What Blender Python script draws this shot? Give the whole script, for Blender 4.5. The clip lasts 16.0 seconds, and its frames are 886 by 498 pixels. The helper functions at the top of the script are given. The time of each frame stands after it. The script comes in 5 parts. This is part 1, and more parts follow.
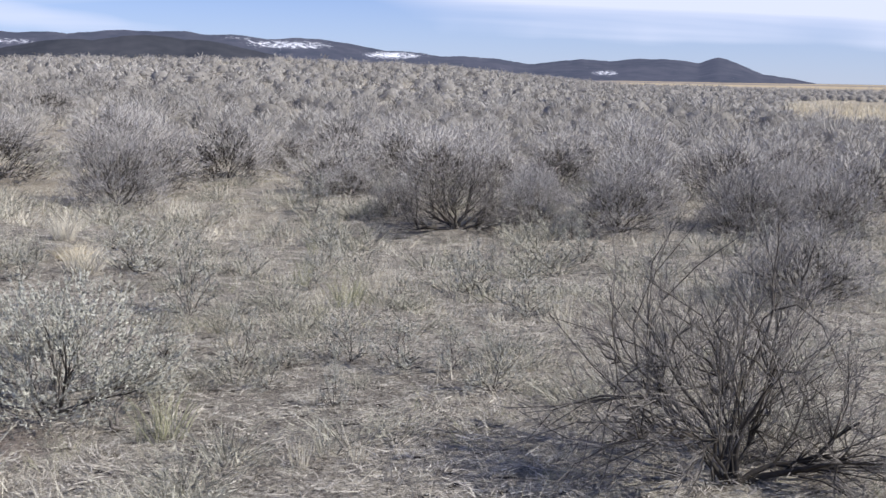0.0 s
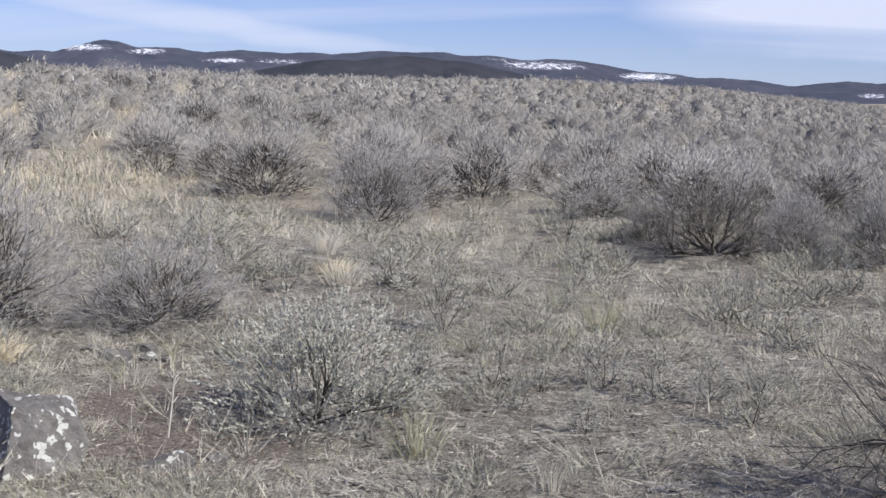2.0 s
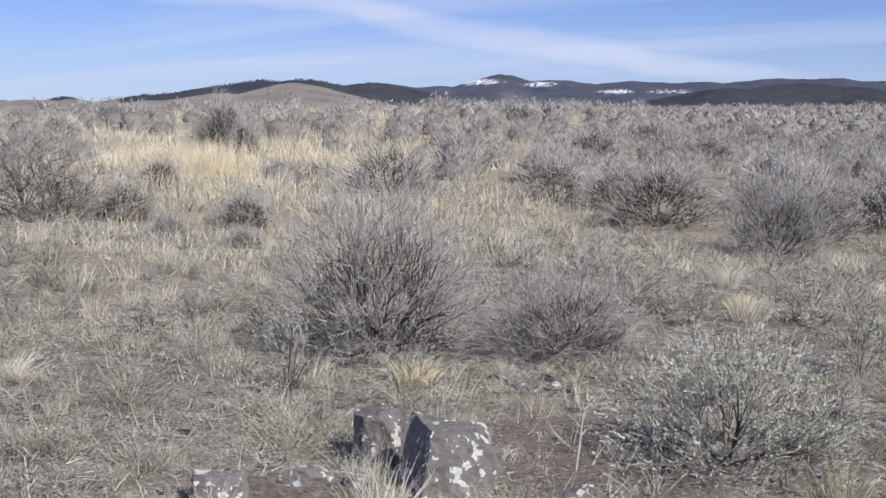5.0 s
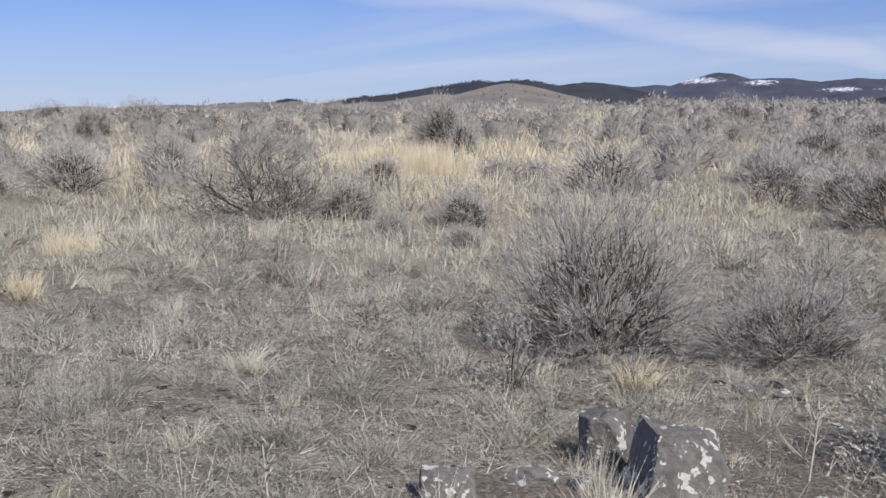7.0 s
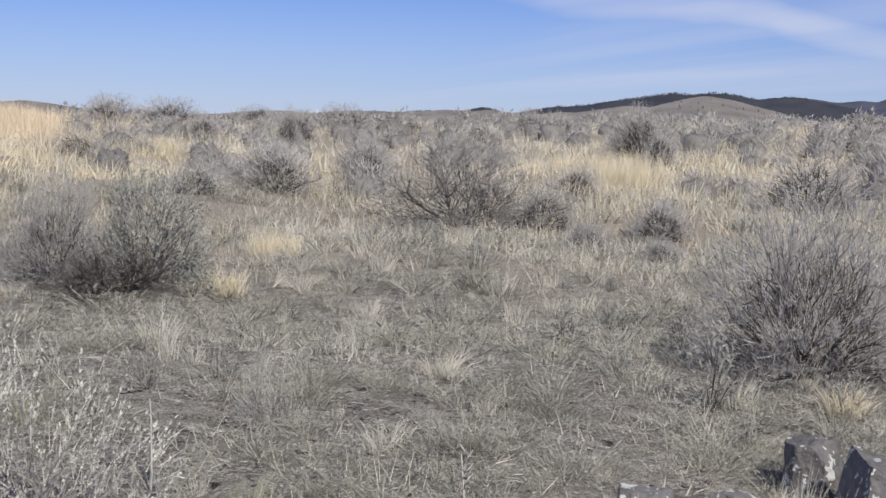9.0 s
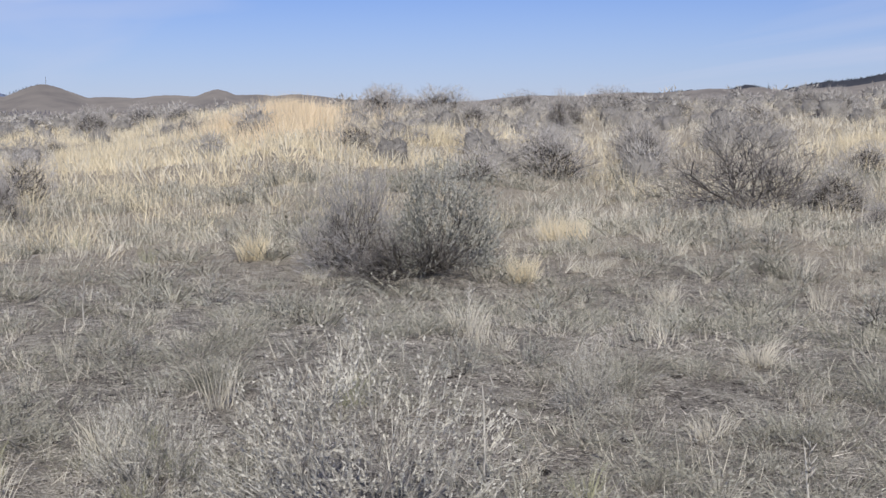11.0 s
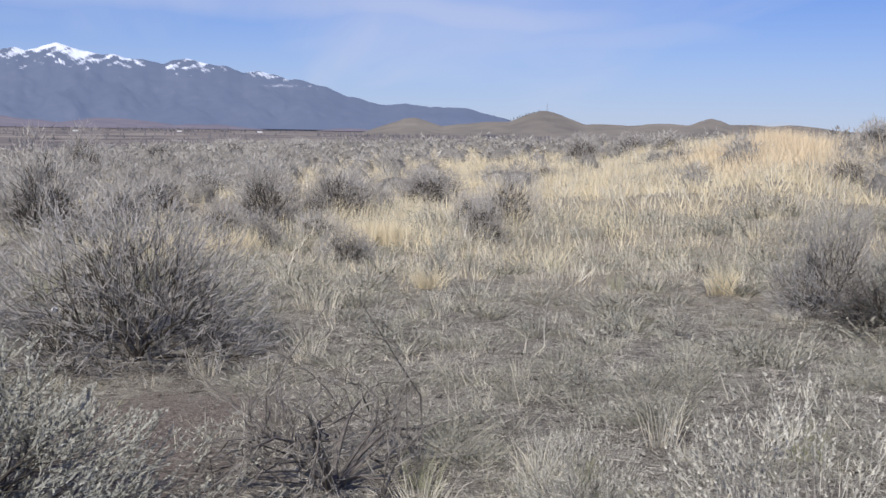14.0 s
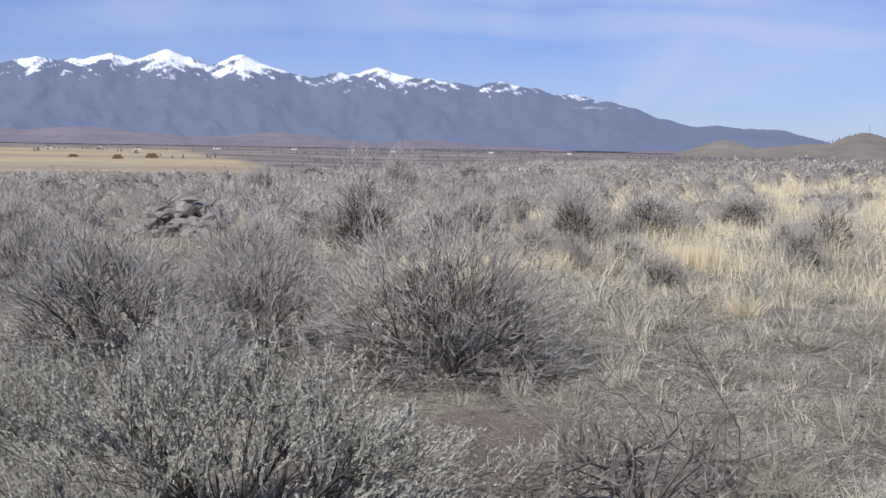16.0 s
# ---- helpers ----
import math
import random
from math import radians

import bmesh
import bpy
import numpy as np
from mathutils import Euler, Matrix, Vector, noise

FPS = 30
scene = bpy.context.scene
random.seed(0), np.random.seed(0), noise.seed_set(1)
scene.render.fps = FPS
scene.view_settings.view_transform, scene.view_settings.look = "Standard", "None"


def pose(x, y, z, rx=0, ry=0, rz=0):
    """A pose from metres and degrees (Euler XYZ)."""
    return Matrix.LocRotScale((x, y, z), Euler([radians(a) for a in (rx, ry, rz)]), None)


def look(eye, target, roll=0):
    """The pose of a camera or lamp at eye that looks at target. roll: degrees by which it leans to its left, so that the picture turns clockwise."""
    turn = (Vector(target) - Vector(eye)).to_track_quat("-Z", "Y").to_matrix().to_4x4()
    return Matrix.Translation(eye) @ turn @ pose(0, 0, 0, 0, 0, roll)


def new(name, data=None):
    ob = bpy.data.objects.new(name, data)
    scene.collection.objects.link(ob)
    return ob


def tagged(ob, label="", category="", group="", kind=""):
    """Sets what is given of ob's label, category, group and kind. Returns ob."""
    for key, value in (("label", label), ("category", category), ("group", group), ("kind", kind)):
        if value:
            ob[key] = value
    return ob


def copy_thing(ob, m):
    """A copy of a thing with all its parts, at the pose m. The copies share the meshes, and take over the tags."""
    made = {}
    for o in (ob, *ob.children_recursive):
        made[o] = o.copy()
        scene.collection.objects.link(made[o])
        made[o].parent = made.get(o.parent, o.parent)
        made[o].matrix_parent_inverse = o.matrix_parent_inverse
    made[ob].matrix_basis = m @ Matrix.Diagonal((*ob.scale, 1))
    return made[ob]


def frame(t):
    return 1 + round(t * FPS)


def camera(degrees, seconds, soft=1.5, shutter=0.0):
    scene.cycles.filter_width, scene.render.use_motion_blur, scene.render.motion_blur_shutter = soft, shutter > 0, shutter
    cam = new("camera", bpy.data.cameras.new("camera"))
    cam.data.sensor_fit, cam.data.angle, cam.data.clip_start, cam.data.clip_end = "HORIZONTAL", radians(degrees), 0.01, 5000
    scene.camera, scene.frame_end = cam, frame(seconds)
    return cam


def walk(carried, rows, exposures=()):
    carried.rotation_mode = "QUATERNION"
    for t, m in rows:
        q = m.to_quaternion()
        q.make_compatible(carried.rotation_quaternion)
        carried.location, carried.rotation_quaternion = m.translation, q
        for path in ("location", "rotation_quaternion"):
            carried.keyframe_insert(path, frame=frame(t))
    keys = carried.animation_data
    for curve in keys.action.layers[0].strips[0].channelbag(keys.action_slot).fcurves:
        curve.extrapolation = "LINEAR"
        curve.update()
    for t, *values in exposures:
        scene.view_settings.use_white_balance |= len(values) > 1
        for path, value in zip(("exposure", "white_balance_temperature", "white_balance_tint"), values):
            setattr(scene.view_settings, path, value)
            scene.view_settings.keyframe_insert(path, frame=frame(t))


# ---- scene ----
cam = camera(38.42, 16.0, soft=1.5)
walk(cam, [
    (0, pose(-0.000, 0.000, 1.6, 82.16, -1.12, 0.00)),
    (0.5, pose(-0.009, 0.030, 1.6, 82.21, -1.03, 2.56)),
    (1, pose(-0.017, 0.053, 1.6, 82.55, -0.91, 5.46)),
    (1.5, pose(-0.030, 0.061, 1.6, 82.69, -0.86, 8.23)),
    (2, pose(-0.050, 0.080, 1.6, 82.83, -1.49, 11.32)),
    (2.5, pose(-0.076, 0.102, 1.6, 83.02, -1.15, 14.47)),
    (3, pose(-0.109, 0.124, 1.6, 83.44, -1.28, 17.67)),
    (3.5, pose(-0.129, 0.121, 1.6, 83.57, -0.98, 21.44)),
    (4, pose(-0.143, 0.121, 1.6, 83.80, -0.70, 24.20)),
    (4.2, pose(-0.152, 0.131, 1.6, 83.92, -0.74, 25.04)),
    (6.3, pose(-0.232, 0.123, 1.6, 83.62, -0.50, 35.06)),
    (6.5, pose(-0.233, 0.104, 1.6, 83.71, -0.65, 36.04)),
    (7, pose(-0.249, 0.102, 1.6, 83.82, -0.22, 38.24)),
    (7.5, pose(-0.263, 0.098, 1.6, 83.96, -0.74, 40.20)),
    (8, pose(-0.262, 0.097, 1.6, 84.03, -0.73, 42.19)),
    (8.2, pose(-0.266, 0.104, 1.6, 84.04, -0.85, 43.06)),
    (10.3, pose(-0.488, -0.068, 1.6, 83.84, -0.29, 53.79)),
    (10.5, pose(-0.507, -0.096, 1.6, 83.70, 0.33, 54.91)),
    (11, pose(-0.555, -0.102, 1.6, 83.30, 0.45, 58.48)),
    (11.5, pose(-0.613, 0.001, 1.6, 83.46, -0.81, 62.64)),
    (12, pose(-0.611, 0.107, 1.6, 83.52, -0.94, 68.06)),
    (12.5, pose(-0.625, 0.151, 1.6, 83.85, -0.80, 72.31)),
    (13, pose(-0.640, 0.139, 1.6, 84.41, -0.68, 75.06)),
    (13.5, pose(-0.681, 0.125, 1.6, 84.58, -0.84, 77.43)),
    (14, pose(-0.702, 0.116, 1.6, 84.52, -0.84, 80.34)),
    (14.5, pose(-0.732, 0.105, 1.6, 84.35, -0.53, 84.98)),
    (15, pose(-0.755, 0.101, 1.6, 84.31, -0.84, 88.90)),
    (15.5, pose(-0.755, 0.087, 1.6, 84.78, -0.70, 92.14)),
    (16, pose(-0.759, 0.067, 1.6, 85.28, -1.00, 94.16)),
], ((0, 0.12), (1.5, 0.05), (2.5, -0.04), (3.5, 0.0), (7.0, -0.25), (11.0, -0.3), (14.5, -0.28), (16.0, -0.22)))

# ---- world, sun ----
SUN_BEARING, SUN_HEIGHT = radians(113), radians(40)  # clockwise from +y, above the horizon


def sky_world():
    w = bpy.data.worlds.new("sky")
    scene.world = w
    w.use_nodes = True
    nt = w.node_tree
    nt.nodes.clear()
    n = nt.nodes.new
    ln = nt.links.new
    sky = n("ShaderNodeTexSky")
    sky.sky_type, sky.sun_disc = "NISHITA", False
    sky.sun_elevation, sky.sun_rotation = SUN_HEIGHT, SUN_BEARING
    sky.altitude, sky.air_density, sky.dust_density, sky.ozone_density = 1100, 1.0, 0.0, 2.0
    # thin high cloud: streaks on a flat layer far above
    co = n("ShaderNodeTexCoord")
    sep = n("ShaderNodeSeparateXYZ")
    ln(co.outputs["Generated"], sep.inputs[0])
    up = n("ShaderNodeMath"); up.operation = "ADD"; up.inputs[1].default_value = 0.10
    ln(sep.outputs["Z"], up.inputs[0])
    mx = n("ShaderNodeMath"); mx.operation = "MAXIMUM"; mx.inputs[1].default_value = 0.05
    ln(up.outputs[0], mx.inputs[0])
    dx = n("ShaderNodeMath"); dx.operation = "DIVIDE"
    dy = n("ShaderNodeMath"); dy.operation = "DIVIDE"
    ln(sep.outputs["X"], dx.inputs[0]); ln(mx.outputs[0], dx.inputs[1])
    ln(sep.outputs["Y"], dy.inputs[0]); ln(mx.outputs[0], dy.inputs[1])
    com = n("ShaderNodeCombineXYZ")
    ln(dx.outputs[0], com.inputs[0]); ln(dy.outputs[0], com.inputs[1])
    mp = n("ShaderNodeMapping")
    mp.inputs["Rotation"].default_value = (0, 0, radians(CLOUD_TURN))
    mp.inputs["Scale"].default_value = (0.11, 0.62, 1)
    mp.inputs["Location"].default_value = CLOUD_SHIFT
    ln(com.outputs[0], mp.inputs["Vector"])
    no = n("ShaderNodeTexNoise")
    no.inputs["Scale"].default_value, no.inputs["Detail"].default_value = 1.0, 6
    no.inputs["Roughness"].default_value, no.inputs["Distortion"].default_value = 0.5, 0.5
    ln(mp.outputs[0], no.inputs["Vector"])
    soft = n("ShaderNodeTexNoise")
    soft.inputs["Scale"].default_value, soft.inputs["Detail"].default_value = 7, 3
    ln(co.outputs["Generated"], soft.inputs["Vector"])
    wisp = n("ShaderNodeMapRange")
    wisp.inputs["From Min"].default_value, wisp.inputs["From Max"].default_value = 0.25, 0.62
    ln(no.outputs["Fac"], wisp.inputs["Value"])
    mr = n("ShaderNodeMapRange")
    mr.inputs["From Min"].default_value, mr.inputs["From Max"].default_value = 0.44, 0.72
    mr.inputs["To Max"].default_value = 0.65
    ln(no.outputs["Fac"], mr.inputs["Value"])
    tint = n("ShaderNodeMix"); tint.data_type, tint.blend_type = "RGBA", "MULTIPLY"
    tint.inputs["Factor"].default_value = 1.0
    tint.inputs["B"].default_value = SKY_TINT
    ln(sky.outputs[0], tint.inputs["A"])
    fac = mr.outputs[0]
    for b0, e0, b1, e1, half, amount, spread in STREAKS:
        p, q = aim(b0, e0), aim(b1, e1)
        nrm, mid = p.cross(q).normalized(), (p + q).normalized()
        warp = n("ShaderNodeVectorMath"); warp.operation = "MULTIPLY_ADD"
        warp.inputs[1].default_value = (0.04, 0.04, 0.04)
        ln(soft.outputs["Color"], warp.inputs[0]); ln(co.outputs["Generated"], warp.inputs[2])
        s1 = n("ShaderNodeVectorMath"); s1.operation = "DOT_PRODUCT"; s1.inputs[1].default_value = nrm
        ln(warp.outputs[0], s1.inputs[0])
        ctr = n("ShaderNodeMath"); ctr.operation = "SUBTRACT"; ctr.inputs[1].default_value = 0.02 * (nrm.x + nrm.y + nrm.z)
        ln(s1.outputs["Value"], ctr.inputs[0])
        ab = n("ShaderNodeMath"); ab.operation = "ABSOLUTE"
        ln(ctr.outputs[0], ab.inputs[0])
        r1 = n("ShaderNodeMapRange"); r1.interpolation_type = "SMOOTHERSTEP"
        r1.inputs["From Min"].default_value, r1.inputs["From Max"].default_value = radians(half), 0
        r1.inputs["To Max"].default_value = amount
        ln(ab.outputs[0], r1.inputs["Value"])
        s2 = n("ShaderNodeVectorMath"); s2.operation = "DOT_PRODUCT"; s2.inputs[1].default_value = mid
        ln(co.outputs["Generated"], s2.inputs[0])
        r2 = n("ShaderNodeMapRange"); r2.interpolation_type = "SMOOTHSTEP"
        r2.inputs["From Min"].default_value, r2.inputs["From Max"].default_value = math.cos(radians(spread)), math.cos(radians(spread * 0.4))
        ln(s2.outputs["Value"], r2.inputs["Value"])
        mu = n("ShaderNodeMath"); mu.operation = "MULTIPLY"
        ln(r1.outputs[0], mu.inputs[0]); ln(r2.outputs[0], mu.inputs[1])
        grain = n("ShaderNodeMath"); grain.operation = "MULTIPLY"
        ln(mu.outputs[0], grain.inputs[0]); ln(wisp.outputs[0], grain.inputs[1])
        am = n("ShaderNodeMath"); am.operation = "MAXIMUM"
        ln(fac, am.inputs[0]); ln(grain.outputs[0], am.inputs[1])
        fac = am.outputs[0]
    low = n("ShaderNodeMapRange"); low.interpolation_type = "SMOOTHSTEP"
    low.inputs["From Min"].default_value, low.inputs["From Max"].default_value = 0.14, -0.01
    low.inputs["To Max"].default_value = 0.36
    ln(sep.outputs["Z"], low.inputs["Value"])
    both = n("ShaderNodeMath"); both.operation = "MAXIMUM"
    ln(fac, both.inputs[0]); ln(low.outputs[0], both.inputs[1])
    fac = both.outputs[0]
    mix = n("ShaderNodeMix"); mix.data_type = "RGBA"
    ln(fac, mix.inputs["Factor"])
    ln(tint.outputs["Result"], mix.inputs["A"])
    mix.inputs["B"].default_value = CLOUD
    bg = n("ShaderNodeBackground")
    bg.inputs["Strength"].default_value = SKY
    ln(mix.outputs["Result"], bg.inputs["Color"])
    out = n("ShaderNodeOutputWorld")
    ln(bg.outputs[0], out.inputs[0])


def aim(bearing, up):
    """The direction at degrees of bearing (to the left of +y) and height."""
    b, e = radians(bearing), radians(up)
    return Vector((-math.sin(b) * math.cos(e), math.cos(b) * math.cos(e), math.sin(e)))


SKY, CLOUD_TURN, CLOUD_SHIFT = 0.085, 20, (0.0, 0.0, 0.0)
SKY_TINT, CLOUD = (0.53, 0.70, 1.28, 1), (8.4, 9.1, 11.6, 1)
# high cloud streaks: from bearing, height to bearing, height; half width, thickness, reach along
STREAKS = ((20, 2.6, 37, 5.2, 1.4, 0.8, 26), (-6, 3.4, -22, 3.0, 3.2, 1.7, 20), (-12, 6.0, -30, 5.2, 3.2, 1.4, 24), (80, 5.0, 96, 5.6, 1.5, 0.6, 22), (84, 3.6, 70, 3.9, 1.2, 0.45, 16), (100, 6.8, 84, 6.4, 1.3, 0.55, 20), (112, 5.0, 98, 6.2, 2.0, 0.6, 18), (114, 4.2, 100, 4.6, 1.2, 0.4, 14), (40, 2.0, 52, 2.2, 0.7, 0.35, 12))
sky_world()
sun = new("sun", bpy.data.lights.new("sun", "SUN"))
sun.data.energy, sun.data.angle, sun.data.color = 5.0, radians(0.6), (1.0, 0.965, 0.91)
sun.matrix_world = look((math.sin(SUN_BEARING) * math.cos(SUN_HEIGHT) * 50, math.cos(SUN_BEARING) * math.cos(SUN_HEIGHT) * 50, math.sin(SUN_HEIGHT) * 50), (0, 0, 0))
scene.view_settings.exposure = 0.0


# ---- materials ----
def material(name, low, high, rough=0.85, scale=6.0, island=0.0, big=0.6, bump=0.0, bump_scale=60.0, glow=0.0, objects=0.0):
    """A two-scale material: colour between low and high by fine and broad noise, and by piece (island) or thing (objects)."""
    m = bpy.data.materials.new(name)
    m.use_nodes = True
    nt = m.node_tree
    b = nt.nodes["Principled BSDF"]
    b.inputs["Roughness"].default_value = rough
    b.inputs["Specular IOR Level"].default_value = 0.25
    n, ln = nt.nodes.new, nt.links.new
    geo = n("ShaderNodeNewGeometry")
    fine = n("ShaderNodeTexNoise")
    fine.inputs["Scale"].default_value, fine.inputs["Detail"].default_value = scale, 5
    ln(geo.outputs["Position"], fine.inputs["Vector"])
    broad = n("ShaderNodeTexNoise")
    broad.inputs["Scale"].default_value, broad.inputs["Detail"].default_value = big, 3
    ln(geo.outputs["Position"], broad.inputs["Vector"])
    add = n("ShaderNodeMath"); add.operation = "ADD"
    ln(fine.outputs["Fac"], add.inputs[0]); ln(broad.outputs["Fac"], add.inputs[1])
    last = add.outputs[0]
    if island:
        isl = n("ShaderNodeMath"); isl.operation = "MULTIPLY_ADD"
        isl.inputs[1].default_value = island
        ln(geo.outputs["Random Per Island"], isl.inputs[0]); ln(last, isl.inputs[2])
        last = isl.outputs[0]
    if objects:
        inf = n("ShaderNodeObjectInfo")
        ob = n("ShaderNodeMath"); ob.operation = "MULTIPLY_ADD"
        ob.inputs[1].default_value = objects
        ln(inf.outputs["Random"], ob.inputs[0]); ln(last, ob.inputs[2])
        last = ob.outputs[0]
    mr = n("ShaderNodeMapRange")
    mr.inputs["From Min"].default_value = 0.62 + 0.12 * (island + objects)
    mr.inputs["From Max"].default_value = 1.38 + 0.88 * (island + objects)
    ln(last, mr.inputs["Value"])
    mix = n("ShaderNodeMix"); mix.data_type = "RGBA"
    ln(mr.outputs[0], mix.inputs["Factor"])
    mix.inputs["A"].default_value, mix.inputs["B"].default_value = (*low, 1), (*high, 1)
    ln(mix.outputs["Result"], b.inputs["Base Color"])
    if glow:
        ln(mix.outputs["Result"], b.inputs["Emission Color"])
        b.inputs["Emission Strength"].default_value = glow
    if bump:
        bn = n("ShaderNodeTexNoise")
        bn.inputs["Scale"].default_value, bn.inputs["Detail"].default_value = bump_scale, 4
        ln(geo.outputs["Position"], bn.inputs["Vector"])
        bp = n("ShaderNodeBump")
        bp.inputs["Strength"].default_value, bp.inputs["Distance"].default_value = bump, 0.02
        ln(bn.outputs["Fac"], bp.inputs["Height"]); ln(bp.outputs[0], b.inputs["Normal"])
    return m


BARK = material("bark", (0.034, 0.029, 0.024), (0.125, 0.11, 0.094), scale=40)
TWIG = material("twig", (0.10, 0.09, 0.08), (0.44, 0.41, 0.365), scale=9, island=0.7, objects=0.2)
BARETWIG = material("bare_twig", (0.06, 0.053, 0.047), (0.36, 0.33, 0.295), scale=9, island=0.8, objects=0.2)
LEAF = material("sage_leaf", (0.145, 0.14, 0.117), (0.62, 0.605, 0.525), scale=6, island=0.8, objects=0.25)
SILVER = material("silver_leaf", (0.19, 0.186, 0.15), (0.70, 0.685, 0.59), scale=6, island=0.8)
DULL = material("dull_foliage", (0.25, 0.23, 0.207), (0.61, 0.575, 0.53), scale=3, island=0.3, objects=0.4)
NEARTWIG = material("grey_twig", (0.155, 0.143, 0.132), (0.57, 0.54, 0.51), scale=7, island=0.6, objects=0.2)
DEAD = material("dead_wood", (0.07, 0.06, 0.054), (0.24, 0.215, 0.195), scale=30)
PALELEAF = material("pale_leaf", (0.20, 0.19, 0.16), (0.76, 0.72, 0.62), scale=6, island=0.9)
STRAW = material("straw", (0.36, 0.325, 0.26), (0.82, 0.765, 0.635), scale=4, island=0.8)
GOLD = material("gold_grass", (0.52, 0.44, 0.29), (0.88, 0.78, 0.57), scale=4, island=0.8)
LITTER = material("litter", (0.22, 0.195, 0.165), (0.78, 0.72, 0.615), scale=8, island=1.0)
GREEN = material("green_blade", (0.21, 0.21, 0.12), (0.44, 0.43, 0.29), scale=4, island=0.8)
FARSAGE = material("far_sage", (0.238, 0.22, 0.198), (0.55, 0.52, 0.472), scale=0.9, big=0.25, island=0.3)
PINE = material("far_trees", (0.012, 0.015, 0.015), (0.035, 0.04, 0.038), scale=0.05, big=0.01)


# ---- mesh helpers ----
def mesh_of(name, v, f, mats, index=None):
    """A triangle mesh from arrays."""
    v, f = np.asarray(v, np.float32), np.asarray(f, np.int32)
    me = bpy.data.meshes.new(name)
    me.vertices.add(len(v)); me.vertices.foreach_set("co", v.ravel())
    me.loops.add(f.size); me.loops.foreach_set("vertex_index", f.ravel())
    me.polygons.add(len(f))
    me.polygons.foreach_set("loop_start", np.arange(len(f), dtype=np.int32) * f.shape[1])
    for m in mats:
        me.materials.append(m)
    if index is not None:
        me.polygons.foreach_set("material_index", np.asarray(index, np.int32))
    me.update(calc_edges=True)
    return me


def part(name, me, parent, label=""):
    ob = new(name, me)
    ob.parent = parent
    return tagged(ob, label)


def smooth01(t):
    t = np.clip(t, 0, 1)
    return t * t * (3 - 2 * t)


# ---- the lie of the land ----
CREST_BEARING = (-180, -60, -20, -8, 0, 7, 18, 28, 40, 50, 60, 66, 72, 80, 90, 102, 113, 140, 180)
CREST_FAR = (60, 80, 150, 130, 105, 95, 80, 60, 52, 55, 50, 44, 60, 75, 75, 62, 62, 60, 60)
CREST_UP = (0, 0, 0.25, 0.6, 1.9, 2.2, 1.7, 1.65, 1.4, 1.15, 1.05, 1.3, 0.7, 0.35, 0.05, -0.6, -0.7, 0, 0)


def land(x, y):
    """Height of the ground at x, y (numbers or arrays)."""
    x, y = np.asarray(x, float), np.asarray(y, float)
    d = np.hypot(x, y)
    b = np.degrees(np.arctan2(-x, y))
    far, up = np.interp(b, CREST_BEARING, CREST_FAR), np.interp(b, CREST_BEARING, CREST_UP)
    z = up * smooth01((d - 12) / (far - 12))
    drop = np.interp(b, (-30, -8, 0, 180), (6, 8, 15, 15))
    z = z - (drop + up) * smooth01((d - far) / np.interp(b, (-30, -8, 0), (1500, 900, 420)))
    near = smooth01((d - 3) / 6) * (1 - smooth01((d - 60) / 60))
    z = z + near * 0.05 * (np.sin(x * 0.9 + 1.3 * np.sin(y * 0.5)) + np.sin(y * 0.8 + 1.7 * np.sin(x * 0.43 + 1)))
    return z


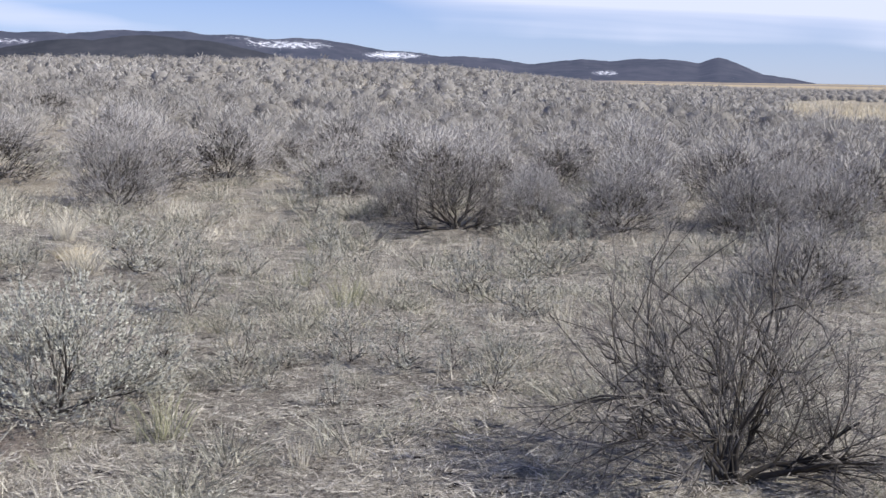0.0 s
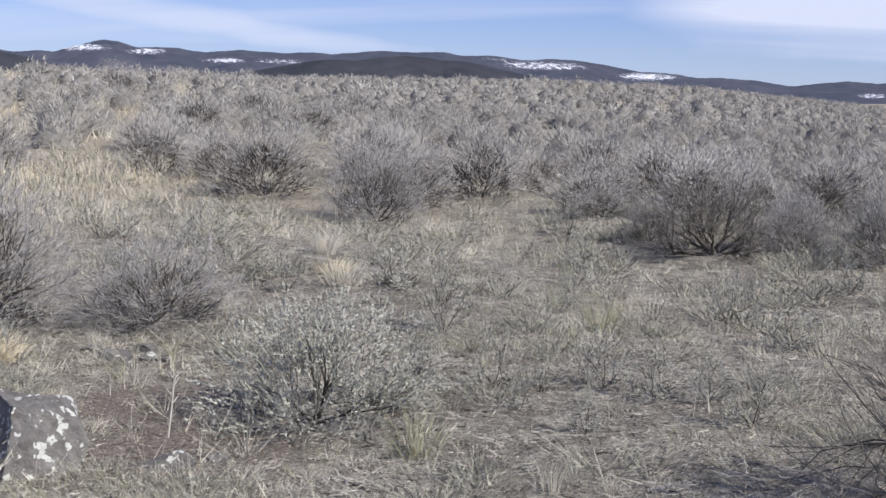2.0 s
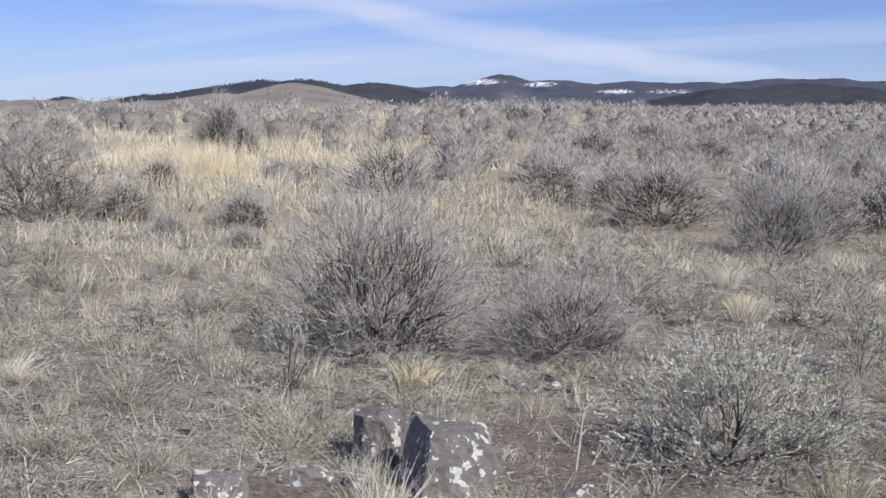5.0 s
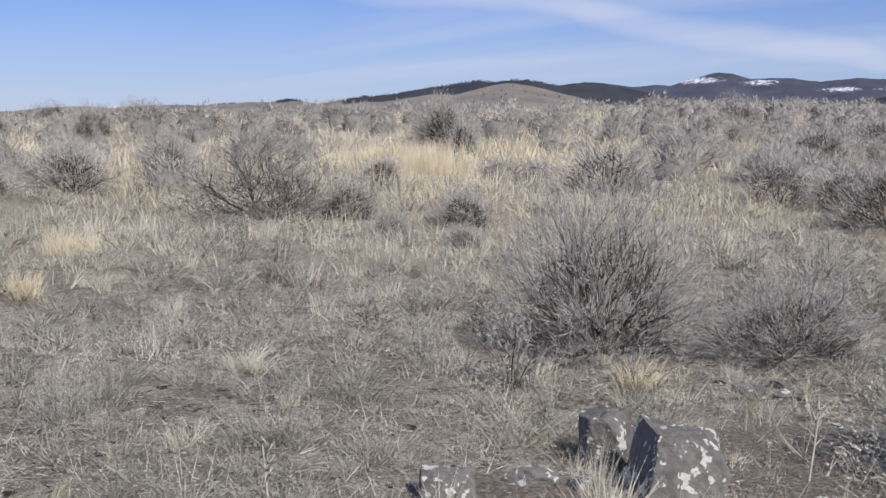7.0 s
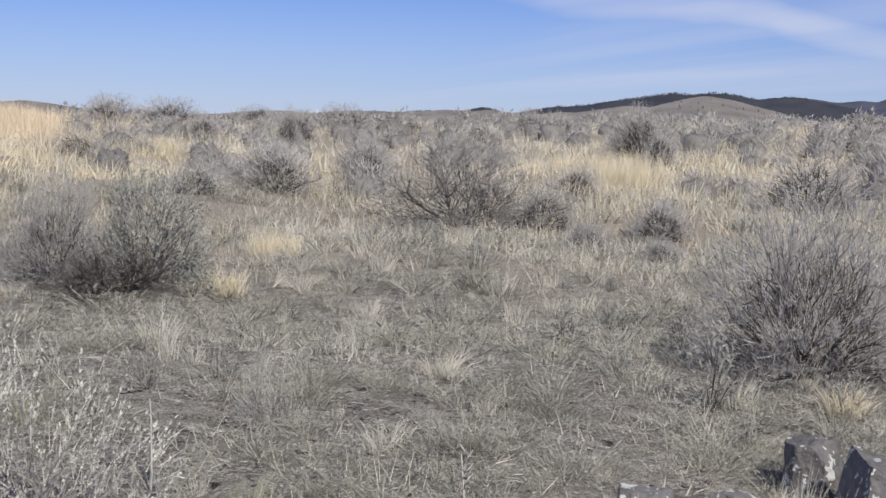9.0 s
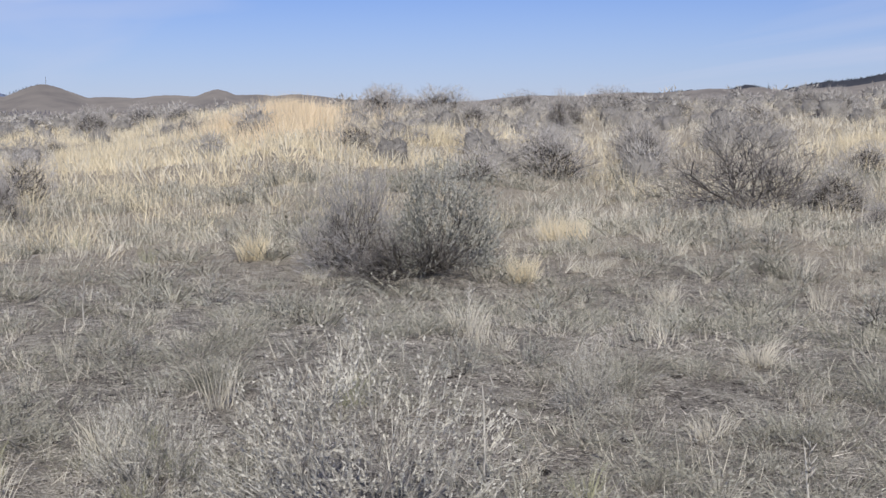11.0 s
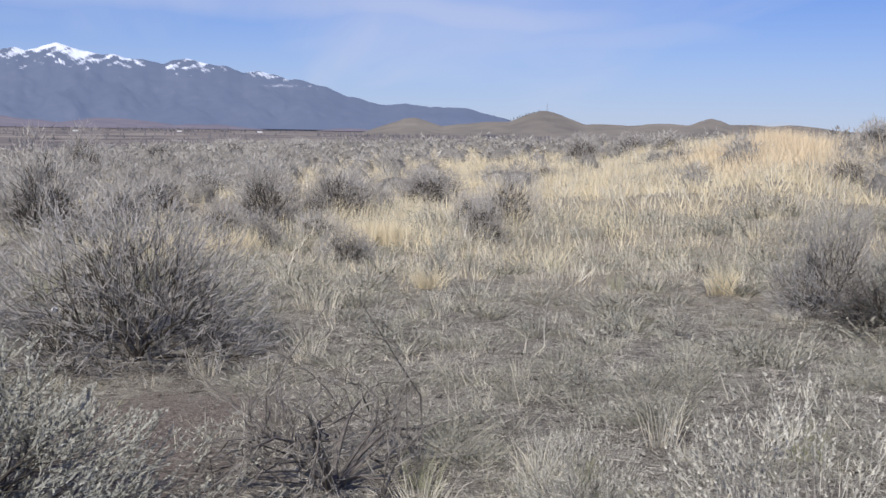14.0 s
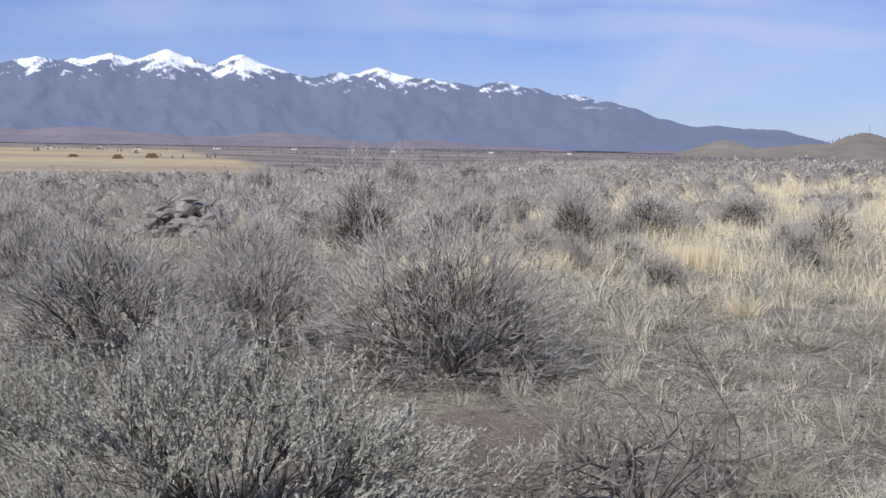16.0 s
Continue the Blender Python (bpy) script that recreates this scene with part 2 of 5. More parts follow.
def ground_material():
    m = bpy.data.materials.new("steppe_ground")
    m.use_nodes = True
    nt = m.node_tree
    b = nt.nodes["Principled BSDF"]
    b.inputs["Roughness"].default_value = 0.95
    b.inputs["Specular IOR Level"].default_value = 0.1
    n, ln = nt.nodes.new, nt.links.new
    geo = n("ShaderNodeNewGeometry")

    def tex(scale, detail=5, rough=0.6, stretch=None):
        t = n("ShaderNodeTexNoise")
        t.inputs["Scale"].default_value, t.inputs["Detail"].default_value, t.inputs["Roughness"].default_value = scale, detail, rough
        ln(geo.outputs["Position"], t.inputs["Vector"])
        return t.outputs["Fac"]

    def ramp(val, a, c):
        r = n("ShaderNodeMapRange")
        r.inputs["From Min"].default_value, r.inputs["From Max"].default_value = a, c
        ln(val, r.inputs["Value"])
        return r.outputs[0]

    def mixed(fac, a, c):
        x = n("ShaderNodeMix"); x.data_type = "RGBA"
        ln(fac, x.inputs["Factor"])
        for s, v in (("A", a), ("B", c)):
            if isinstance(v, tuple):
                x.inputs[s].default_value = (*v, 1)
            else:
                ln(v, x.inputs[s])
        return x.outputs["Result"]

    def attr(name):
        a = n("ShaderNodeAttribute"); a.attribute_name = name
        return a.outputs["Fac"]

    soil = mixed(ramp(tex(45, 6, 0.7), 0.36, 0.62), (0.075, 0.065, 0.053), (0.40, 0.36, 0.30))
    soil = mixed(ramp(tex(1.3, 4), 0.42, 0.6), soil, mixed(ramp(tex(70, 5, 0.7), 0.4, 0.62), (0.13, 0.112, 0.092), (0.52, 0.47, 0.395)))
    soil = mixed(ramp(tex(5.5, 5, 0.75), 0.47, 0.58), soil, mixed(ramp(tex(60, 5, 0.75), 0.38, 0.62), (0.20, 0.18, 0.147), (0.68, 0.625, 0.52)))
    soil = mixed(ramp(tex(9, 4, 0.7), 0.59, 0.65), soil, (0.066, 0.056, 0.046))
    chips = ramp(tex(130, 2), 0.66, 0.72)
    soil = mixed(chips, soil, (0.6, 0.57, 0.53))
    dry = mixed(ramp(tex(25, 6, 0.7), 0.35, 0.66), (0.26, 0.22, 0.17), (0.60, 0.53, 0.41))
    gate = n("ShaderNodeMath"); gate.operation = "MULTIPLY_ADD"
    ln(tex(0.7, 5, 0.65), gate.inputs[0]); gate.inputs[1].default_value = 1.4; ln(attr("dry"), gate.inputs[2])
    near = mixed(ramp(gate.outputs[0], 0.78, 1.25), soil, dry)
    near = mixed(attr("bare"), near, mixed(ramp(tex(40, 6), 0.35, 0.65), (0.15, 0.116, 0.095), (0.39, 0.33, 0.28)))
    # the valley floor: brown range, straw-coloured hay fields, dull lilac distance
    rng_ = mixed(ramp(tex(0.006, 6, 0.7), 0.42, 0.6), (0.17, 0.152, 0.15), (0.36, 0.315, 0.27))
    fld = mixed(ramp(tex(0.03, 5), 0.3, 0.7), (0.46, 0.36, 0.21), (0.62, 0.51, 0.33))
    val = mixed(attr("field"), rng_, fld)
    ln(mixed(attr("valley"), near, val), b.inputs["Base Color"])
    bp = n("ShaderNodeBump")
    bp.inputs["Strength"].default_value, bp.inputs["Distance"].default_value = 1.0, 0.05
    ln(tex(30, 6, 0.7), bp.inputs["Height"]); ln(bp.outputs[0], b.inputs["Normal"])
    return m


def dryness(x, y):
    """How much straw-coloured grass stands at a place, 0 to 1."""
    d, b = np.hypot(x, y), np.degrees(np.arctan2(-np.asarray(x, float), np.asarray(y, float)))
    v = np.interp(b, (-25, -14, 0, 15, 26, 36, 48, 58, 66, 78, 88, 98, 115), (0.35, 0.32, 0.32, 0.40, 0.78, 0.9, 0.85, 0.88, 1.0, 0.95, 0.76, 0.4, 0.25))
    v = v * smooth01((d - 9) / 10) * (0.75 + 0.25 * np.sin(np.asarray(x) * 0.35 + 2 * np.sin(np.asarray(y) * 0.22)) * np.sin(np.asarray(y) * 0.4 + 1))
    clear = np.clip(1.7 * np.exp(-(((b + 17.8) / 2.7) ** 2 + ((d - 66) / 26) ** 2)), 0, 1) + 0.7 * np.exp(-(((b + 9.5) / 1.1) ** 2 + ((d - 44) / 4) ** 2))
    crest = 0.6 * np.exp(-(((b - 6) / 5) ** 2)) * smooth01((d - 68) / 15)
    return np.clip(v + clear + crest, 0, 1)


def bareness(x, y):
    """Patches of bare reddish soil, 0 to 1."""
    x, y = np.asarray(x, float), np.asarray(y, float)
    v = np.zeros_like(x)
    for cx, cy, r in ((-6.9, -0.35, 0.75), (-7.9, -0.2, 0.75), (-5.9, -0.45, 0.6), (-7.2, -0.9, 0.5), (-2.2, 5.3, 0.55), (-2.7, 6.1, 0.5), (-3.2, 4.3, 0.4)):
        v = np.maximum(v, 1 - smooth01((np.hypot(x - cx, y - cy) / r - 0.6) / 0.7))
    return 0.92 * v


def build_ground():
    bear = np.concatenate([np.arange(-30, 122, 0.85), np.arange(122, 330, 4.0)])
    dist = np.concatenate([[0.4], np.geomspace(1.2, 90, 110), np.geomspace(93, 4900, 90)])
    bb, dd = np.meshgrid(np.radians(bear), dist)
    x, y = -np.sin(bb) * dd, np.cos(bb) * dd
    z = land(x, y)
    deg = np.degrees(bb)
    nb, nd = len(bear), len(dist)
    i = np.arange((nd - 1) * nb)
    a = i; c = (i // nb) * nb + (i + 1) % nb
    f = np.stack([a, c, c + nb, a + nb], 1)[:, ::-1]
    v = np.stack([x, y, z], -1).reshape(-1, 3)
    v = np.vstack([v, [[0, 0, 0]]])
    me = mesh_of("ground", v, f, [ground_material()])
    bm = bmesh.new(); bm.from_mesh(me); bm.verts.ensure_lookup_table()
    for k in range(nb):
        bm.faces.new((bm.verts[len(v) - 1], bm.verts[k], bm.verts[(k + 1) % nb]))
    bmesh.ops.recalc_face_normals(bm, faces=bm.faces)
    bm.to_mesh(me); bm.free()
    if me.polygons[0].normal.z < 0:
        me.flip_normals()
    me.polygons.foreach_set("use_smooth", np.ones(len(me.polygons), bool))
    far = np.interp(deg, CREST_BEARING, CREST_FAR)
    valley = smooth01((dd - far * 1.6) / (far * 1.5))
    field = smooth01((deg - 101.0 - 4.0 * smooth01((dd - 400) / 1400)) / 0.6) * smooth01((dd - 150) / 120) * (1 - smooth01((dd - 1900) / 500)) * (0.75 + 0.25 * np.sin(dd / 70.0))
    field = field * (deg < 150)
    field = np.maximum(field, 0.9 * smooth01((-6.5 - deg) / 1.5) * smooth01((dd - 260) / 100) * (deg > -40) * (0.5 + 0.5 * np.sin(dd / 260)))
    for name, val in (("dry", dryness(x, y)), ("bare", bareness(x, y)), ("valley", valley), ("field", field)):
        at = me.attributes.new(name, "FLOAT", "POINT")
        at.data.foreach_set("value", np.append(val.ravel(), 0).astype(np.float32))
    return tagged(new("ground", me), "grey-brown dry steppe soil with straw litter", "ground", kind="structure")


build_ground()


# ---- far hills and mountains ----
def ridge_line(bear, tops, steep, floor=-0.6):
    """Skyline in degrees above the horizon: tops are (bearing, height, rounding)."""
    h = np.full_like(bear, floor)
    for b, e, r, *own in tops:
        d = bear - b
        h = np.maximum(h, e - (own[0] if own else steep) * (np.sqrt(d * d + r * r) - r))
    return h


def fbm(u, v, seed, octaves=5):
    s = np.zeros(u.shape); amp, fr = 1.0, 1.0
    rs = np.random.RandomState(seed)
    for _ in range(octaves):
        for _k in range(3):
            a = rs.uniform(0, 6.28); p = rs.uniform(0, 6.28)
            q = rs.uniform(0.7, 1.4) * fr
            s += amp / 3 * np.sin(q * (u * np.cos(a) + v * np.sin(a)) + p + 1.3 * np.sin(q * 0.7 * (v * np.cos(a) - u * np.sin(a)) + 2 * p))
        amp *= 0.52; fr *= 2.05
    return s


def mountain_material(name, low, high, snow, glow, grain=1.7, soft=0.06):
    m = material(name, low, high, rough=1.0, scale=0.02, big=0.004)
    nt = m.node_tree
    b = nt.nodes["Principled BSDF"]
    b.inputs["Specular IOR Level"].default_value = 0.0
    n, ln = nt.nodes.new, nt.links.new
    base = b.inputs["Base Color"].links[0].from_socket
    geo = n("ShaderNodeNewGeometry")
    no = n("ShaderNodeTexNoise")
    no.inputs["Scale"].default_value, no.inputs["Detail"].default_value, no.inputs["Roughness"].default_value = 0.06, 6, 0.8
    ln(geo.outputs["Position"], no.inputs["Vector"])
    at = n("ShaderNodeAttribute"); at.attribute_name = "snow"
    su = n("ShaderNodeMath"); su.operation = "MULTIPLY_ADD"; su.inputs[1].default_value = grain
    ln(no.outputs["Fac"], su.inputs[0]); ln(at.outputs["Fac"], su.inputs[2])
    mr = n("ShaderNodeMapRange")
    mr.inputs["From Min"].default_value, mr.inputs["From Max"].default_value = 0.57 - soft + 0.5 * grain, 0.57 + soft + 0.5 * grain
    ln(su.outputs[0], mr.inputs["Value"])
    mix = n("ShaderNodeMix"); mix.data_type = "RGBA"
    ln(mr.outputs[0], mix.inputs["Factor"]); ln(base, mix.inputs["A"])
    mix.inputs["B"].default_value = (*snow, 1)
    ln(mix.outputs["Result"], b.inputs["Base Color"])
    # haze as surface glow: stands for light scattered over four thousand metres of air
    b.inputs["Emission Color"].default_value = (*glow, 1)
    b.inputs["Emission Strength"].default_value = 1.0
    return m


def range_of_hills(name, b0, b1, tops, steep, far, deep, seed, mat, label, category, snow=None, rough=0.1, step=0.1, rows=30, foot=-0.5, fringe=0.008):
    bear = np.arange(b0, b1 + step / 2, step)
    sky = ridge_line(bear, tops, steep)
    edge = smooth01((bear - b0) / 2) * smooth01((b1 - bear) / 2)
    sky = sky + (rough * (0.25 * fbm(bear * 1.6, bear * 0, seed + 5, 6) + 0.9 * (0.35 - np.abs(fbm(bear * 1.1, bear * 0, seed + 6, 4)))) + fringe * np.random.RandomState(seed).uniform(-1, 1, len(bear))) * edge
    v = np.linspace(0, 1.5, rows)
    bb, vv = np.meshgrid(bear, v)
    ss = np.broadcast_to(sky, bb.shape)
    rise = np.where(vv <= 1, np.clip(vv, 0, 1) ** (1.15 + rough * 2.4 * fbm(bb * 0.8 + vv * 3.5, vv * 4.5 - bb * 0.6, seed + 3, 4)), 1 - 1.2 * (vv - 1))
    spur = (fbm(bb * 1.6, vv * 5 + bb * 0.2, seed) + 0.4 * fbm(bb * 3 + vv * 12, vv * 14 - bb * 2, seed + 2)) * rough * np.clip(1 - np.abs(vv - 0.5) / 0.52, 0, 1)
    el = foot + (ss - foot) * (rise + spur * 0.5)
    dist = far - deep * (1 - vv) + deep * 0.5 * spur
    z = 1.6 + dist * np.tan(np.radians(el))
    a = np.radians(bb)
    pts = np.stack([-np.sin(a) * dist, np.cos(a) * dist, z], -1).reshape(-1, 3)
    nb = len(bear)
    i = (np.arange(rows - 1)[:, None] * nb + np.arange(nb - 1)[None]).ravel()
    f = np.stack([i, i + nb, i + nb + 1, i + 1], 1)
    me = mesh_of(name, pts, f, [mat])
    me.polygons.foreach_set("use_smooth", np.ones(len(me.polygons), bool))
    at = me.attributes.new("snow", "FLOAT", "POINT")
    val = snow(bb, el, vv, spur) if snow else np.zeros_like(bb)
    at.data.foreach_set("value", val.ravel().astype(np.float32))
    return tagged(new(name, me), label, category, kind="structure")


def west_snow(b, e, v, spur):
    s = np.zeros_like(b)
    for pb, pe, wb, we, k in ((6.8, 1.14, 2.2, 0.21, 0.58), (2.3, 0.78, 1.5, 0.2, 0.6), (18.6, 1.02, 1.4, 0.11, 0.5), (-7.2, 0.18, 0.7, 0.12, 0.55), (27.2, 1.40, 1.5, 0.2, 0.60), (21.0, 1.0, 1.1, 0.14, 0.60), (24.3, 1.3, 1.0, 0.16, 0.57), (9.0, 1.35, 1.0, 0.1, 0.42)):
        s = np.maximum(s, k * np.exp(-(((b - pb) / wb) ** 2 + ((e - pe) / we) ** 2) ** 2))
    return s


def east_snow(b, e, v, spur):
    line = np.interp(b, (76, 86, 90, 93, 97, 101, 103, 106, 109, 113), (2.4, 2.1, 2.42, 2.5, 2.5, 2.85, 2.75, 2.85, 2.95, 2.75))
    streak = 0.66 - 0.8 * np.abs(fbm(b * 3 + 6 * e, e * 3, 77)) - 0.68 * np.abs(fbm(b * 3.5 - 7 * e, e * 4, 79)) + fbm(b * 14, e * 14, 78, 3) * 0.12
    s = 0.27 + 0.55 * np.clip((e - line) / 0.6, -1.5, 1.0) + 1.15 * (streak - 0.12)
    s = np.maximum(s, 0.42 * np.exp(-(((b - 87.5) / 1.8) ** 2 + ((e - 1.72) / 0.14) ** 2)) + 0.2 * streak)
    return np.clip(s, 0, 0.95)


# distance haze is put into the bluish base colours and the glow
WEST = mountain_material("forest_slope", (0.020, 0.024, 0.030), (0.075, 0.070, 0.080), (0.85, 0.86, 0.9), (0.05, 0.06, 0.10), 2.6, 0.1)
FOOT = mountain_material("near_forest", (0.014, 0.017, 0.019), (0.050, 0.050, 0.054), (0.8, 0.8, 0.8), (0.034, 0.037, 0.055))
EAST = mountain_material("haze_blue_slope", (0.046, 0.053, 0.07), (0.072, 0.077, 0.10), (0.74, 0.76, 0.80), (0.148, 0.19, 0.32), 1.0, 0.2)
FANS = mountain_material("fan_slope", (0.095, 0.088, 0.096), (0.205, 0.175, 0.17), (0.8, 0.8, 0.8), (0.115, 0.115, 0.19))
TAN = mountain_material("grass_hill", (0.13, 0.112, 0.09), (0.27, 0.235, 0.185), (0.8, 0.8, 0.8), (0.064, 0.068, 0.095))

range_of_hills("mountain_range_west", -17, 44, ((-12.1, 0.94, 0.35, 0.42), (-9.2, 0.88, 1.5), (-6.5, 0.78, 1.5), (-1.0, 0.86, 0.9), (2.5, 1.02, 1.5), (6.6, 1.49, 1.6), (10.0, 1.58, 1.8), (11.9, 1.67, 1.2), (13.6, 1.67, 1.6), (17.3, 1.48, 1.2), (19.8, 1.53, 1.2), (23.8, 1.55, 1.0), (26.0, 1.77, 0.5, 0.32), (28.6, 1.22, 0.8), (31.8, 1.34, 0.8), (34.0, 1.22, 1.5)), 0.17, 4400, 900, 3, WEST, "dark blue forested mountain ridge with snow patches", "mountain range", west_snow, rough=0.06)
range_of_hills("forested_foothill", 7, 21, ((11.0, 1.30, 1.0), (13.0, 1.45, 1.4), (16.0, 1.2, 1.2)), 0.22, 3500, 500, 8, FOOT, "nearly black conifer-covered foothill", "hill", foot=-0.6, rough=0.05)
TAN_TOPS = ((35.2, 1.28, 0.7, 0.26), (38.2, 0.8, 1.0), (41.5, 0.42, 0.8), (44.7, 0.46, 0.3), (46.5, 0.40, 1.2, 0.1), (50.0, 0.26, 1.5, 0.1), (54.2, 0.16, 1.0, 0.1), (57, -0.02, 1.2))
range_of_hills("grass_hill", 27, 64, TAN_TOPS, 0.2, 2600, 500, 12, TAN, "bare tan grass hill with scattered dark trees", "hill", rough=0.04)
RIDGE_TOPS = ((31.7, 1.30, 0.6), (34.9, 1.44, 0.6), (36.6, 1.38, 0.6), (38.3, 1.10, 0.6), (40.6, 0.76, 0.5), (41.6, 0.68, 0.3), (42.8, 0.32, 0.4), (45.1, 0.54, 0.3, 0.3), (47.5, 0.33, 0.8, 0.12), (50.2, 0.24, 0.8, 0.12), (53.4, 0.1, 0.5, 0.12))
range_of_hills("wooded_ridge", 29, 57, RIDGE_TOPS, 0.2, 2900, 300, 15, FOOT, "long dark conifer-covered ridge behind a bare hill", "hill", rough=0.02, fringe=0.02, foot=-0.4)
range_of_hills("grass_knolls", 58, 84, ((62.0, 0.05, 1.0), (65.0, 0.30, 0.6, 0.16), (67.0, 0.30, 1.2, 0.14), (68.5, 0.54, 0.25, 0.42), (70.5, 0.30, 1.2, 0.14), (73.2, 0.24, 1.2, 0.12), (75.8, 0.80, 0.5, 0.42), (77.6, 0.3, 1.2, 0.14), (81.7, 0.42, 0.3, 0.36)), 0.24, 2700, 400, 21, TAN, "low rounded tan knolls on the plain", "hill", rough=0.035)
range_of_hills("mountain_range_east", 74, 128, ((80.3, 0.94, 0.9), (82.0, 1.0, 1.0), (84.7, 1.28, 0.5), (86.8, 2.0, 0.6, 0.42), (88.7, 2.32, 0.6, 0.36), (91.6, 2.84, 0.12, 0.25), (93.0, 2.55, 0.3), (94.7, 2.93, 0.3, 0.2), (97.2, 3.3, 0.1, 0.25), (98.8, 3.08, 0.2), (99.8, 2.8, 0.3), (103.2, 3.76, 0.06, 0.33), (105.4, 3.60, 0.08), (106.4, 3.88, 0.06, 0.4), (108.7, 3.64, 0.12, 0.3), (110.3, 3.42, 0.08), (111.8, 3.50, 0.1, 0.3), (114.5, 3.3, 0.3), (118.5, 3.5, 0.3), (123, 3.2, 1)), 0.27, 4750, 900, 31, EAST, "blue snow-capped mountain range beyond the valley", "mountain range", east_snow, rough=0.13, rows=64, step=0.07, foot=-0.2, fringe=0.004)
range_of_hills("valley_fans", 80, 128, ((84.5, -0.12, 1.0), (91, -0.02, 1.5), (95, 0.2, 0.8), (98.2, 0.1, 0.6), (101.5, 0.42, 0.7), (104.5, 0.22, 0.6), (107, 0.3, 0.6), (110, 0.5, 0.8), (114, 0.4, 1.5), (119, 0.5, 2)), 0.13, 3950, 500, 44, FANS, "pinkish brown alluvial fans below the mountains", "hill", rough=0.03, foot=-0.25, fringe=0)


# ---- plants ----
def tube(pts, r0, r1, sides, V, F, base):
    pts = np.asarray(pts)
    n = len(pts)
    d = np.gradient(pts, axis=0)
    d /= np.linalg.norm(d, axis=1)[:, None] + 1e-9
    ref = np.array([0.3, 0.9, 0.1]) if abs(d[0][1]) < 0.8 else np.array([0.9, 0.1, 0.3])
    s = np.cross(d, ref); s /= np.linalg.norm(s, axis=1)[:, None] + 1e-9
    t = np.cross(d, s)
    r = np.linspace(r0, r1, n)[:, None, None]
    a = np.arange(sides) * 2 * math.pi / sides
    ring = pts[:, None] + r * (np.cos(a)[None, :, None] * s[:, None] + np.sin(a)[None, :, None] * t[:, None])
    V.append(ring.reshape(-1, 3))
    i = np.arange(n - 1)[:, None] * sides; j = np.arange(sides)[None]; k = (j + 1) % sides
    q = np.stack([i + j, i + k, i + sides + k, i + sides + j], -1).reshape(-1, 4) + base
    F.append(np.vstack([q[:, [0, 1, 2]], q[:, [0, 2, 3]]]))
    return base + n * sides


def bent(rs, start, way, length, n, wander, lift):
    pts, p, w = [start], np.array(start, float), np.array(way, float)
    for _ in range(n):
        w = w + rs.normal(0, wander, 3) + np.array([0, 0, lift])
        w /= np.linalg.norm(w)
        p = p + w * length / n
        pts.append(p.copy())
    return np.array(pts)


def ribbons(P, W, L, width, rs, out=None, loose=0.7):
    """Thin tapered blades, one triangle each, from P along W; out: the way that their flat sides mostly face."""
    toward = rs.normal(0, 1, P.shape) if out is None else out + rs.normal(0, loose, P.shape)
    side = np.cross(W, toward)
    side /= np.linalg.norm(side, axis=1)[:, None] + 1e-9
    h = (width * rs.uniform(0.6, 1.3, len(P)))[:, None] / 2
    V = np.stack([P - side * h, P + side * h, P + W * L[:, None]], 1).reshape(-1, 3)
    return V, np.arange(len(V)).reshape(-1, 3)


def unit(v):
    return v / (np.linalg.norm(v, axis=-1, keepdims=True) + 1e-9)


